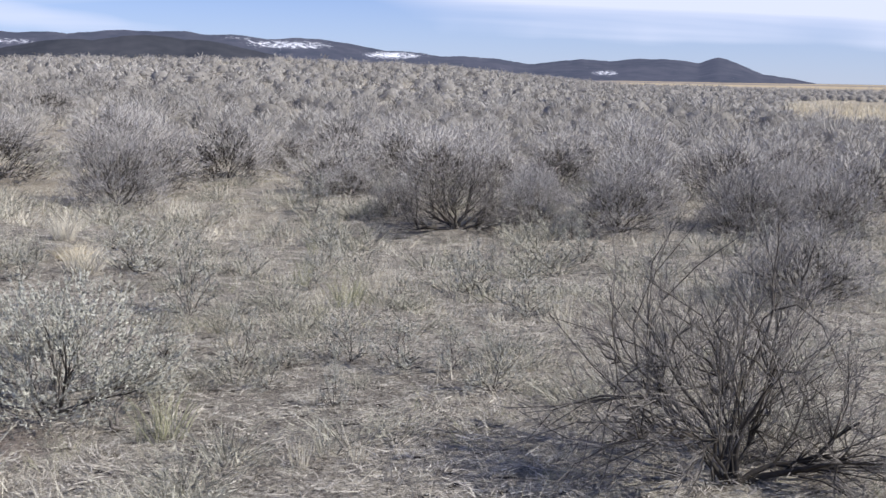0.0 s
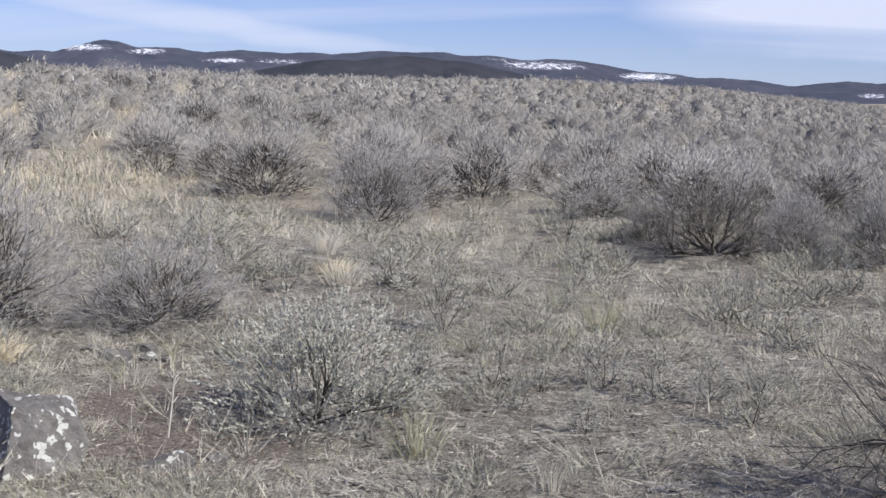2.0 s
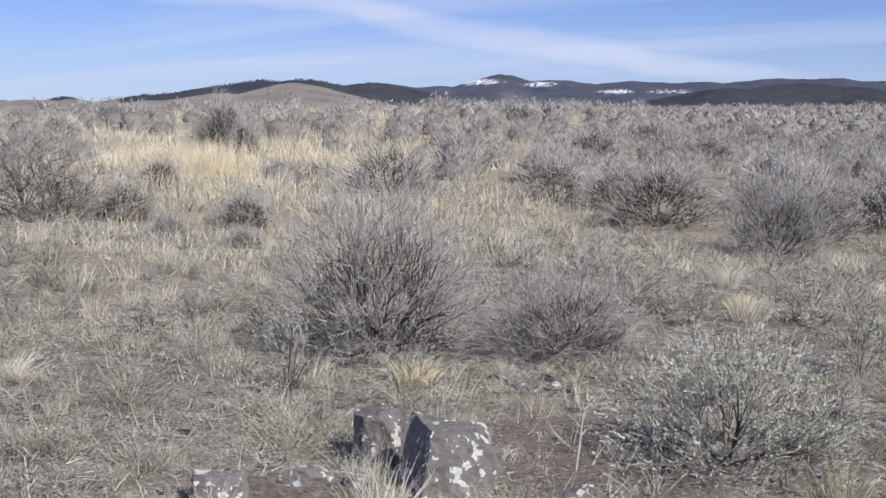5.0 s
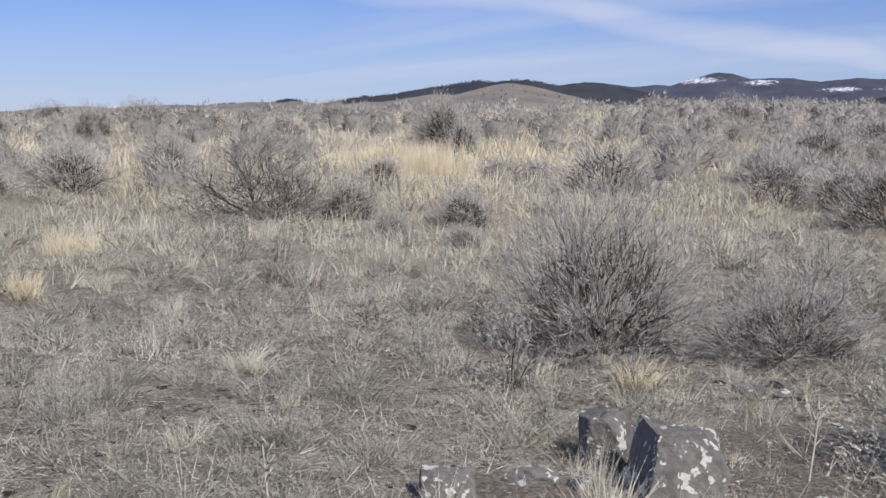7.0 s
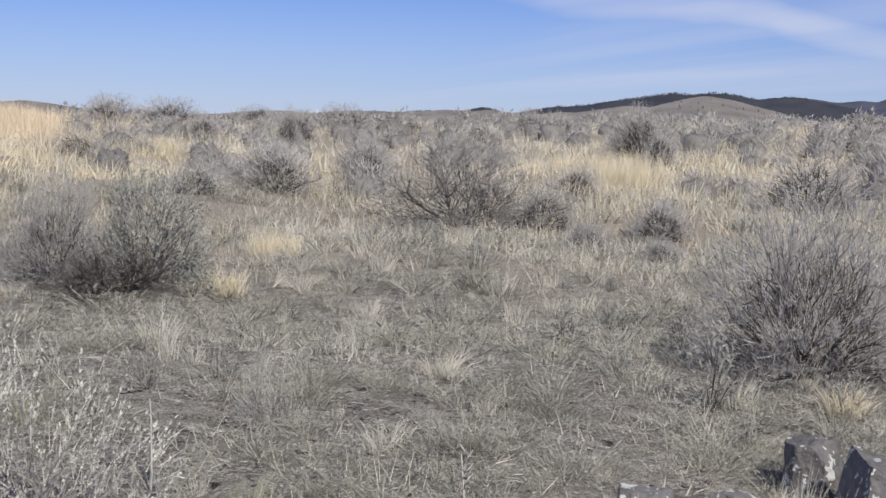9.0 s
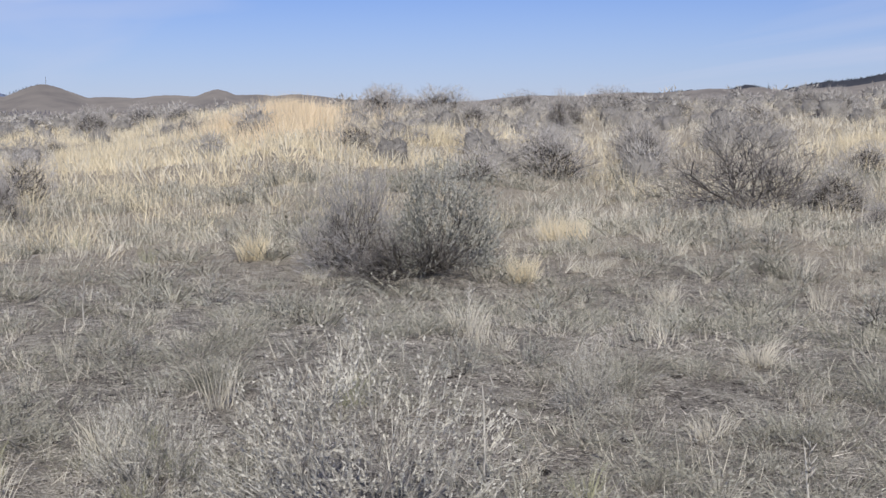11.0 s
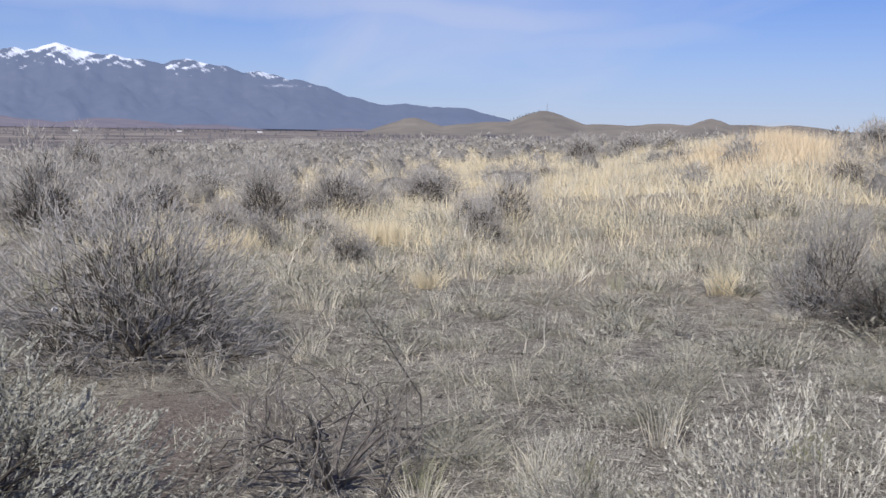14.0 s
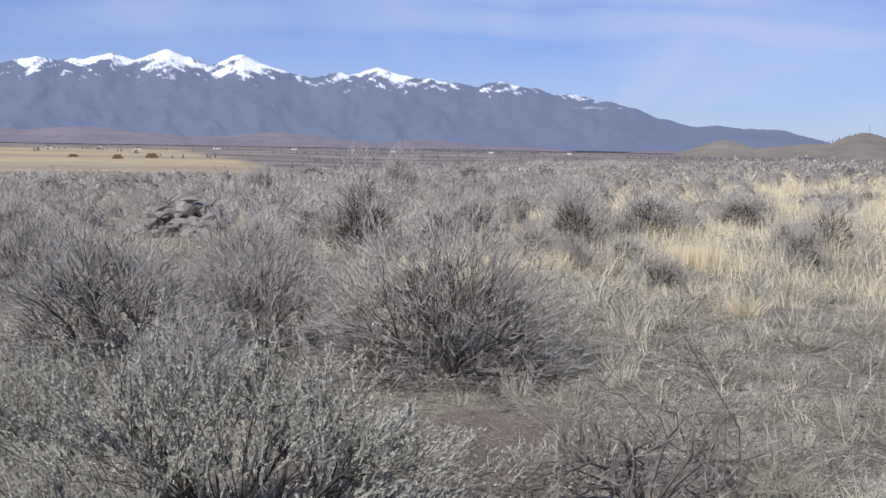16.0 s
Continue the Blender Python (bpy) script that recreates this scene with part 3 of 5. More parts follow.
def sage(seed, mains, sprays, twigs, leaves=0, side=0, radius=0.7, reach=(0.6, 0.95), twig=(0.08, 0.17), fine=0.003, leaf=(0.02, 0.006), up=0.5, spread=0.32, thick=0.028, sides=4, crook=0.03, ragged=0.22, low=0.02, start=0.2, loose=0.5, limb=0.24, arch=0.35, open_top=1.0, fill=0):
    """A shrub one metre high. A few stems leave one root and arch up and out; sprays fork off them and end in a lumpy dome;
    every spray is a broom of fine twigs, which carry side twigs and leaves. Gives the wood (V, F) and the fine growth (V, F)."""
    rs = np.random.RandomState(seed)
    size = np.array([radius, radius, 1.0])
    lumps = unit(np.abs(rs.normal(0, 1, (13, 3))) * np.where(rs.uniform(size=(13, 3)) < 0.5, -1, 1))
    lumps[:, 2] = np.abs(lumps[:, 2])
    heft = rs.uniform(-1, 0.7, 13) * ragged

    def dome(D):
        return D * size * (1 + (np.exp((D @ lumps.T - 1) * 14) * heft).sum(1))[:, None]

    def ways(n):
        az = 2.39996 * np.arange(n) + rs.uniform(-0.5, 0.5, n)
        c = low + (open_top - low) * (rs.permutation(n) + rs.uniform(0, 1, n)) / n
        r = np.sqrt(1 - c * c)
        return np.stack([np.cos(az) * r, np.sin(az) * r, c], 1)

    V, F, base = [np.array([[0, 0, -0.08]])], [], 1
    D0 = ways(mains)
    stems, trunks, t = [], [], np.linspace(0, 1, 7)[:, None]
    for k in range(mains):
        end = dome(D0[k:k + 1])[0] * rs.uniform(0.5, 0.72)
        bend = end * np.array([0.62, 0.62, arch]) + rs.normal(0, 0.03, 3)
        pts = 2 * t * (1 - t) * bend + t * t * end + np.cumsum(rs.normal(0, crook, (7, 3)), 0) * t
        pts[0] = rs.normal(0, 0.02, 3) * np.array([1, 1, 0]) + np.array([0, 0, -0.04])
        F.append(np.array([[base, base + 1, 0]]))
        trunks.append(base)
        base = tube(pts, thick * rs.uniform(0.6, 1.1), thick * 0.3, sides, V, F, base)
        stems.append(pts)
    P, W, O = [], [], []
    own = np.arange(sprays) % mains
    D1 = unit(D0[own] + rs.normal(0, 0.36, (sprays, 3)))
    D1[:, 2] = np.clip(D1[:, 2], low, 1)
    ends = dome(unit(D1)) * rs.uniform(*reach, sprays)[:, None]
    for k in range(sprays):
        stem = stems[own[k]]
        i = rs.randint(2, 6)
        p, w0 = stem[i], unit(stem[i] - stem[i - 1])
        gap = np.linalg.norm(ends[k] - p)
        mid = p + (w0 * 0.5 + unit(ends[k] - p) * 0.5) * gap * 0.5 + rs.normal(0, crook, 3)
        q = np.array([0, 0.33, 0.66, 1.0])[:, None]
        pts = (1 - q) ** 2 * p + 2 * q * (1 - q) * mid + q * q * ends[k] + rs.normal(0, crook * 0.5, (4, 3)) * q
        F.append(np.array([[base, base + 1, trunks[own[k]] + i * sides]]))
        base = tube(pts, thick * limb, thick * limb * 0.25, 3, V, F, base)
        n = rs.poisson(twigs)
        u = rs.uniform(start, 1, n) ** 0.8 * 3
        j = np.minimum(u.astype(int), 2)
        P.append(pts[j] + (pts[j + 1] - pts[j]) * (u - j)[:, None])
        way = unit(pts[3] - pts[1])
        W.append(unit(way + rs.normal(0, spread, (n, 3)) + np.array([0, 0, up])))
        O.append(np.repeat(D1[k:k + 1], n, 0))
    # short twigs all through the crown, down to the skirt; the deepest are bare wood
    DF = unit(rs.normal(0, 1, (fill, 3))); DF[:, 2] = np.abs(DF[:, 2])
    deep = rs.uniform(0.12, 1, fill) ** 0.45 * 0.88
    PF = dome(DF) * deep[:, None]
    WF = unit(DF * np.array([0.8, 0.8, 0.5]) + rs.normal(0, spread, (fill, 3)) + np.array([0, 0, up]))
    # their wood colour also darkens the inside, standing in for shade there
    inner = deep < 0.58
    V, F = np.vstack(V), np.vstack(F)
    IV, IF = ribbons(PF[inner], WF[inner], rs.uniform(*twig, inner.sum()), fine * 1.3, rs)
    F = np.vstack([F, IF + len(V)]); V = np.vstack([V, IV])
    P, W, O = np.vstack(P + [PF[~inner]]), np.vstack(W + [WF[~inner]]), np.vstack(O + [DF[~inner]])
    L = rs.uniform(*twig, len(P)) * np.where(np.arange(len(P)) < len(P) - (~inner).sum(), 1, 0.75)
    TV, TF = ribbons(P, W, L, fine, rs, O)

    def grown(n, lo, hi, wild):
        at = np.repeat(P, n, 0) + np.repeat(W * L[:, None], n, 0) * rs.uniform(lo, hi, len(P) * n)[:, None]
        return at, unit(np.repeat(W, n, 0) + rs.normal(0, wild, (len(at), 3))), np.repeat(O, n, 0)

    if side:
        Q, SW, SO = grown(side, 0.05, 0.85, 0.42)
        SV, SF = ribbons(Q, SW, np.repeat(L, side) * rs.uniform(0.3, 0.65, len(Q)), fine * 0.8, rs, SO)
        TF = np.vstack([TF, SF + len(TV)]); TV = np.vstack([TV, SV])
    if leaves:
        Q, LW, LO = grown(leaves, 0.1, 1.0, loose)
        LV, LF = ribbons(Q, LW, leaf[0] * rs.uniform(0.55, 1.2, len(Q)), leaf[1], rs, LO, 0.9)
        TF = np.vstack([TF, LF + len(TV)]); TV = np.vstack([TV, LV])
    k = np.array([radius / np.percentile(np.hypot(TV[:, 0], TV[:, 1]), 98)] * 2 + [1 / np.percentile(TV[:, 2], 98.5)])
    return V * k, F, TV * k, TF


def shrub_thing(name, data, wood, leaf, label, category):
    V, F, TV, TF = data
    root = tagged(new(name), label, category)
    part("woody_stem", mesh_of("woody_stem", V, F, [wood]), root)
    if len(TV):
        part("foliage", mesh_of("foliage", TV, TF, [leaf]), root)
    return root


KINDS = {
    # kind: model shrubs, wood, foliage, label
    "bare": ([sage(s, 10, 110, 20, 1, 2, thick=0.020, radius=0.66, twig=(0.08, 0.19), fine=0.0032, leaf=(0.014, 0.004), up=0.3, spread=0.34, limb=0.3, ragged=0.3, crook=0.035, fill=1800) for s in (11, 12)], BARK, BARETWIG, "dark big sagebrush with mostly bare upright twigs"),
    "fan": ([sage(14, 13, 170, 20, 0, 2, thick=0.013, radius=0.75, twig=(0.07, 0.17), fine=0.0030, up=0.25, spread=0.34, limb=0.36, ragged=0.34, crook=0.035, arch=0.75, reach=(0.5, 1.0), low=0.05, fill=1500)], BARK, BARETWIG, "dark bare sagebrush fanning out from one gnarled root"),
    "leafy": ([sage(s, 12, 90, 8, 9, 1, thick=0.010, radius=0.72, twig=(0.07, 0.14), fine=0.0035, leaf=(0.026, 0.012), up=0.6, spread=0.36, loose=0.5, ragged=0.3, fill=2000) for s in (21, 22)], BARK, LEAF, "pale grey-green leafy sagebrush on bare soil"),
    "broad": ([sage(24, 16, 170, 13, 19, 0, thick=0.011, radius=0.74, twig=(0.06, 0.13), fine=0.003, leaf=(0.0135, 0.0056), up=1.3, spread=0.26, loose=0.34, ragged=0.45, fill=900)], BARK, LEAF, "broad grey-green sagebrush with small upright leaf spikes"),
    "silver": ([sage(25, 12, 90, 8, 9, 1, thick=0.010, radius=0.72, twig=(0.07, 0.15), fine=0.0035, leaf=(0.024, 0.0105), up=0.7, spread=0.34, loose=0.42, ragged=0.36, fill=1000)], BARK, SILVER, "silvery leafy sagebrush on bare reddish soil"),
    "grey": ([sage(s, 9, 100, 22, 0, 1, thick=0.013, radius=0.7, twig=(0.07, 0.16), fine=0.0042, up=0.42, spread=0.4, ragged=0.3, fill=4600) for s in (31, 32, 33, 34)], BARK, NEARTWIG, "grey dormant sagebrush with dark inner stems"),
    "sapling": ([sage(s, 5, 14, 6, 6, 0, thick=0.012, radius=0.45, twig=(0.12, 0.24), fine=0.009, leaf=(0.05, 0.019), up=0.6, spread=0.36, loose=0.5, sides=3, low=0.1, reach=(0.5, 0.85), fill=90) for s in (41, 42, 43)], BARK, LEAF, "small upright young sagebrush among dry litter"),
    "pale": ([sage(23, 13, 90, 8, 7, 1, thick=0.008, radius=0.75, twig=(0.1, 0.22), fine=0.0036, leaf=(0.02, 0.0095), up=0.9, spread=0.32, loose=0.42, low=0.05, ragged=0.35, fill=500)], TWIG, PALELEAF, "pale grey sagebrush with dry flower spikes"),
    "dead": ([sage(51, 13, 95, 11, 1, 1, thick=0.0135, radius=0.82, twig=(0.06, 0.16), fine=0.0048, leaf=(0.02, 0.006), up=0.12, spread=0.5, crook=0.055, low=0.08, limb=0.42, open_top=0.62, arch=0.9, fill=500), sage(52, 12, 110, 16, 0, 1, thick=0.016, radius=0.82, twig=(0.08, 0.18), fine=0.0058, up=0.2, spread=0.45, crook=0.045, limb=0.36, ragged=0.3, fill=1800)], DEAD, TWIG, "dead grey sagebrush with bare crooked branches"),
}
MODELS = {}


def plant(kind, x, y, width, height, turn=None, variant=None, group="sagebrush shrubs", label=""):
    models, wood, leaf, text = KINDS[kind]
    k = random.randrange(len(models)) if variant is None else variant
    turn = random.uniform(0, 360) if turn is None else turn
    rad = {"bare": 0.66, "leafy": 0.72, "grey": 0.7, "sapling": 0.45, "dead": 0.82, "pale": 0.75, "mid": 0.7, "broad": 0.74, "silver": 0.72, "fan": 0.75}[kind]
    s = width / (2 * rad) * 1.12
    height *= 1.02
    m = Matrix.LocRotScale((x, y, float(land(x, y))), Euler((0, 0, radians(turn))), (s, s, height))
    if (kind, k) not in MODELS:
        ob = shrub_thing("dead_shrub" if kind == "dead" else "sagebrush", models[k], wood, leaf, text, "shrub")
        MODELS[kind, k] = ob
    else:
        ob = copy_thing(MODELS[kind, k], Matrix())
    ob.matrix_basis = m
    ob.scale = (s, s, height)
    if kind != "dead":
        tagged(ob, group=group)
    if label:
        tagged(ob, label)
    PLACED.append((x, y, width / 2))
    return ob


PLACED = []
BARE_PLACES = ((-10.75, 5.74, 1.45, 0.42), (0.18, 13.18, 1.42, 0.80))
LEAFY_PLACES = ((-10.87, 6.20, 1.12, 0.98), (-7.07, -2.49, 0.75, 0.50))
SAPLING_PLACES = ((-1.08, 6.90, 0.29, 0.33), (-0.49, 6.99, 0.35, 0.32), (-0.50, 6.01, 0.17, 0.23), (-0.21, 6.77, 0.34, 0.29), (0.08, 6.74, 0.25, 0.29), (0.28, 6.25, 0.29, 0.30), (-1.63, 8.20, 0.42, 0.52), (-1.01, 10.84, 0.39, 0.34), (-2.31, 9.56, 0.49, 0.36), (-1.43, 14.57, 0.52, 0.45), (0.58, 8.30, 0.49, 0.30), (-4.36, 5.96, 0.43, 0.54), (-0.83, 6.89, 0.22, 0.16), (2.16, 11.41, 0.31, 0.18))
GREY_PLACES = ((-0.50, 14.02, 0.56, 0.47), (1.81, 12.96, 1.17, 0.66), (0.97, 13.48, 0.73, 0.57), (3.28, 13.27, 1.22, 0.75), (4.20, 13.74, 1.29, 0.78), (2.55, 8.79, 1.07, 0.54), (-3.54, 7.91, 1.15, 0.56), (-5.98, 16.96, 1.75, 0.95), (-3.93, 15.32, 1.33, 0.95), (-3.10, 18.28, 1.57, 0.99), (-2.54, 19.65, 0.71, 0.44), (-5.63, 23.89, 1.31, 0.68), (0.97, 27.83, 0.74, 0.62), (-1.14, 15.97, 0.86, 0.39), (-11.28, 18.62, 2.02, 1.06), (-10.77, 13.92, 0.93, 0.54), (-12.20, 13.08, 1.10, 0.63), (-10.42, 11.96, 0.63, 0.38), (-11.03, 14.20, 0.79, 0.51))
GREY2_PLACES = ((-18.78, 39.19, 1.92, 1.15), (-30.70, 22.68, 1.35, 0.93), (-33.99, 27.38, 1.74, 0.87), (-21.45, 26.92, 1.82, 0.99), (-9.25, 11.93, 0.60, 0.27), (-25.47, 12.92, 1.13, 0.69), (-20.58, 14.43, 1.43, 0.83), (-19.45, 16.03, 1.11, 0.88), (-37.91, 20.29, 1.51, 0.85), (-38.89, 23.31, 2.20, 1.00), (-46.24, 13.05, 1.69, 0.95), (-31.76, 20.11, 1.16, 0.74), (-27.65, 27.31, 1.54, 0.60))
GREY3_PLACES = ((-26.30, 4.12, 1.27, 0.69), (-47.23, 13.48, 1.29, 0.86), (-9.67, -2.95, 1.9, 0.95), (-20.77, 0.70, 0.98, 0.98), (-24.67, 2.44, 1.71, 0.70), (-28.43, 4.72, 1.50, 0.62), (-20.12, 3.84, 0.53, 0.48), (-15.88, -5.54, 1.73, 0.58), (-46.12, -4.91, 1.83, 1.01), (-21.22, -8.48, 1.19, 0.69), (-73.10, -12.45, 2.61, 0.82), (-53.35, -16.97, 2.95, 0.74), (-46.92, -10.86, 2.74, 0.63))
DEAD_PLACES = ((-13.25, 12.58, 2.5, 1.0), (-6.22, 0.57, 1.3, 0.72))
TUFT_PLACES = ((-2.91, 9.99, 0.51, 0.16), (-3.93, 6.61, 0.44, 0.22), (-3.32, 11.14, 0.36, 0.31), (-5.69, 5.17, 0.40, 0.20), (-4.98, 4.79, 0.15, 0.18), (-8.45, 6.89, 0.28, 0.28), (-12.42, 4.92, 0.52, 0.40), (-9.97, 6.48, 0.46, 0.36), (-16.48, 0.33, 0.56, 0.49), (-17.40, 2.17, 0.90, 0.52), (-12.83, 2.08, 0.44, 0.33), (-17.97, 2.07, 1.25, 0.47), (-4.81, 3.92, 0.22, 0.24), (-0.33, 5.11, 0.14, 0.14), (-2.68, 9.51, 0.40, 0.27), (-15.96, 19.52, 1.34, 0.89), (-4.87, 4.04, 0.25, 0.22), (-11.44, 8.08, 0.74, 0.37), (-3.02, 4.70, 0.16, 0.26))
GREY4_PLACES = ((-5.02, 18.79, 0.95, 0.65), (1.12, 14.76, 0.86, 0.50), (-2.61, 20.92, 1.03, 0.59), (-1.14, 18.20, 0.89, 0.55), (0.87, 21.91, 1.17, 0.59), (3.23, 19.61, 1.33, 0.60), (-2.16, 25.43, 1.14, 0.65), (-19.88, 25.16, 2.00, 1.28), (-9.71, 31.57, 2.00, 0.82), (-11.76, 28.89, 1.79, 1.05), (-10.44, 22.44, 0.98, 0.70), (-18.51, 36.65, 1.09, 0.55), (-17.93, 40.95, 1.09, 0.63), (-13.25, 36.69, 1.90, 0.86), (-10.02, 37.19, 2.00, 0.97), (-22.13, 33.35, 1.24, 0.62))
GREY5_PLACES = ((-17.99, 23.42, 0.78, 0.89), (-30.10, 31.96, 1.26, 0.81), (-26.73, 29.95, 1.51, 0.71), (-25.32, 46.16, 1.51, 0.61), (-23.58, 55.05, 2.00, 0.80), (-25.78, 38.99, 1.24, 0.52), (-36.68, 34.20, 1.33, 0.53), (-23.82, 0.71, 1.34, 1.02), (-22.68, 2.02, 1.48, 0.92), (-30.37, 4.80, 1.27, 0.67), (-24.10, -1.06, 1.36, 0.71), (-29.25, -0.37, 1.27, 0.64), (-15.39, 1.52, 0.79, 0.40), (-13.00, -4.88, 1.42, 0.86), (-21.67, -3.54, 1.42, 0.76))
GREY6_PLACES = ((-21.24, 17.39, 1.39, 0.87), (-43.26, 23.46, 2.00, 1.04), (-29.77, 21.59, 0.89, 1.07), (-39.21, 30.88, 1.54, 0.92), (-48.56, 28.07, 1.48, 0.67), (-46.34, 32.21, 1.74, 0.77), (-59.20, 14.25, 1.61, 0.54), (-33.61, 29.59, 1.38, 0.49), (-35.53, 32.97, 1.28, 0.53), (-52.57, 17.04, 2.00, 0.82), (-46.90, 16.73, 1.53, 0.65), (-38.01, -3.89, 1.50, 1.50), (-34.59, 8.76, 0.86, 0.53))
GREY7_PLACES = ((-44.68, 2.37, 1.76, 0.74), (-60.49, -2.88, 2.00, 0.75), (-44.71, -0.81, 1.76, 0.55), (-34.05, -8.42, 2.00, 0.83), (-43.31, -16.49, 2.00, 1.02), (-41.46, -8.82, 2.00, 1.11), (-59.82, 0.41, 1.58, 0.84), (-60.30, 3.55, 1.86, 0.85), (-43.41, -3.08, 2.00, 0.86), (-19.54, -7.78, 1.27, 0.82), (-29.43, -5.27, 1.56, 0.91), (-17.96, 3.65, 0.71, 0.63), (-17.49, 0.56, 0.75, 0.45))
SAPLING2_PLACES = ((1.26, 11.11, 0.40, 0.38), (0.75, 11.76, 0.26, 0.13), (-3.30, 9.44, 0.31, 0.22), (-3.13, 9.77, 0.27, 0.23), (-0.87, 6.39, 0.20, 0.17), (-8.17, 7.42, 0.27, 0.29), (-8.18, 8.18, 0.23, 0.22), (-6.57, 7.21, 0.47, 0.30), (-5.27, 6.23, 0.25, 0.25), (-9.94, 9.64, 0.36, 0.24), (-17.97, 14.15, 0.60, 0.32), (-11.52, 10.27, 0.47, 0.31), (-18.38, 7.47, 0.52, 0.35), (-8.06, 2.25, 0.32, 0.14))
SAPLING3_PLACES = ((-10.64, 2.48, 0.28, 0.19), (-14.11, 5.30, 0.39, 0.16), (-7.68, 5.07, 0.28, 0.20), (-8.86, 6.39, 0.24, 0.19), (-13.49, 2.27, 0.41, 0.35), (-10.26, 3.14, 0.32, 0.20), (-10.35, 3.70, 0.37, 0.26), (-7.35, 1.43, 0.22, 0.19), (-11.28, 1.85, 0.29, 0.19), (-9.29, 3.75, 0.38, 0.17), (-10.30, 4.92, 0.29, 0.15), (-10.22, 1.29, 0.35, 0.24), (-10.29, 0.40, 0.30, 0.24))
EXTRA_GREY = ((-11.28, 5.45, 1.0, 0.92), (-9.65, -0.48, 1.9, 1.16), (-19.30, -2.40, 1.7, 1.36), (-10.2, -2.0, 1.3, 0.85), (-8.3, -2.0, 0.9, 0.6), (-12.6, -2.6, 1.5, 1.0))
EXTRA_PALE = ((-5.42, 1.50, 0.6, 0.42), (-5.45, 3.74, 0.38, 0.34))


for x, y, w, h in BARE_PLACES:
    plant("bare", x, y, w, h)
for x, y, w, h in LEAFY_PLACES:
    plant("leafy", x, y, w, h)
plant("broad", -5.50, -1.05, 2.0, 0.78, turn=200)
plant("fan", 1.18, 4.91, 1.42, 0.94, turn=70)
plant("silver", -1.83, 5.99, 1.15, 0.6, turn=20)
for x, y, w, h in SAPLING_PLACES + SAPLING2_PLACES + SAPLING3_PLACES:
    plant("sapling", x, y, w, h)
scat = np.random.RandomState(41)
for _ in range(70):
    b, d = scat.uniform(-22, 62), 6 + 9 * scat.uniform() ** 0.8
    x, y = -math.sin(radians(b)) * d, math.cos(radians(b)) * d
    if all(math.hypot(x - X, y - Y) > R + 0.25 for X, Y, R in PLACED) and bareness(x, y) < 0.2:
        w = scat.uniform(0.16, 0.42)
        plant("sapling", x, y, w, w * scat.uniform(0.7, 1.1))
mid_models = [sage(s, 6, 24, 24, 0, 0, thick=0.011, radius=0.7, twig=(0.09, 0.19), fine=0.0078, up=0.42, spread=0.44, sides=3, ragged=0.32, fill=2700) for s in (61, 62, 63, 64)]
KINDS["mid"] = (mid_models, BARK, DULL, "grey dormant sagebrush of the open steppe")
for x, y, w, h in GREY_PLACES + GREY2_PLACES + GREY3_PLACES + GREY4_PLACES + GREY5_PLACES + GREY6_PLACES + GREY7_PLACES:
    plant("grey" if math.hypot(x, y) < 17.5 else "mid", x, y, w, h)
plant("grey", -4.59, 7.30, 1.45, 1.10, variant=3)
for x, y, w, h in EXTRA_GREY:
    plant("grey" if x > -18 else "mid", x, y, w, h)
for x, y, w, h in EXTRA_PALE:
    plant("pale", x, y, w, h)
for k, (x, y, w, h) in enumerate(DEAD_PLACES):
    plant("dead", x, y, w, h, variant=1 - k)
plant("pale", -4.54, 1.98, 1.2, 0.70)


def density(b, d):
    """Shrubs to a square metre by bearing and distance."""
    near = np.interp(b, (-26, -10, 8, 14, 22, 30, 45, 58, 70, 82, 92, 100, 118), (1.3, 1.35, 1.2, 0.8, 0.5, 0.25, 0.22, 0.12, 0.04, 0.12, 0.4, 0.7, 0.8))
    far = np.interp(b, (-26, 14, 22, 32, 45, 58, 70, 85, 100, 118), (1.35, 1.35, 0.9, 0.38, 0.32, 0.34, 0.5, 0.65, 0.8, 0.8))
    v = near + (far - near) * float(smooth01((d - np.interp(b, (55, 61, 82, 90), (22, 40, 34, 22))) / 24))
    return v * float(smooth01((d - np.interp(b, (-26, 10, 25, 118), (11.5, 14.5, 17, 15))) / np.interp(b, (0, 20), (2.5, 7))))


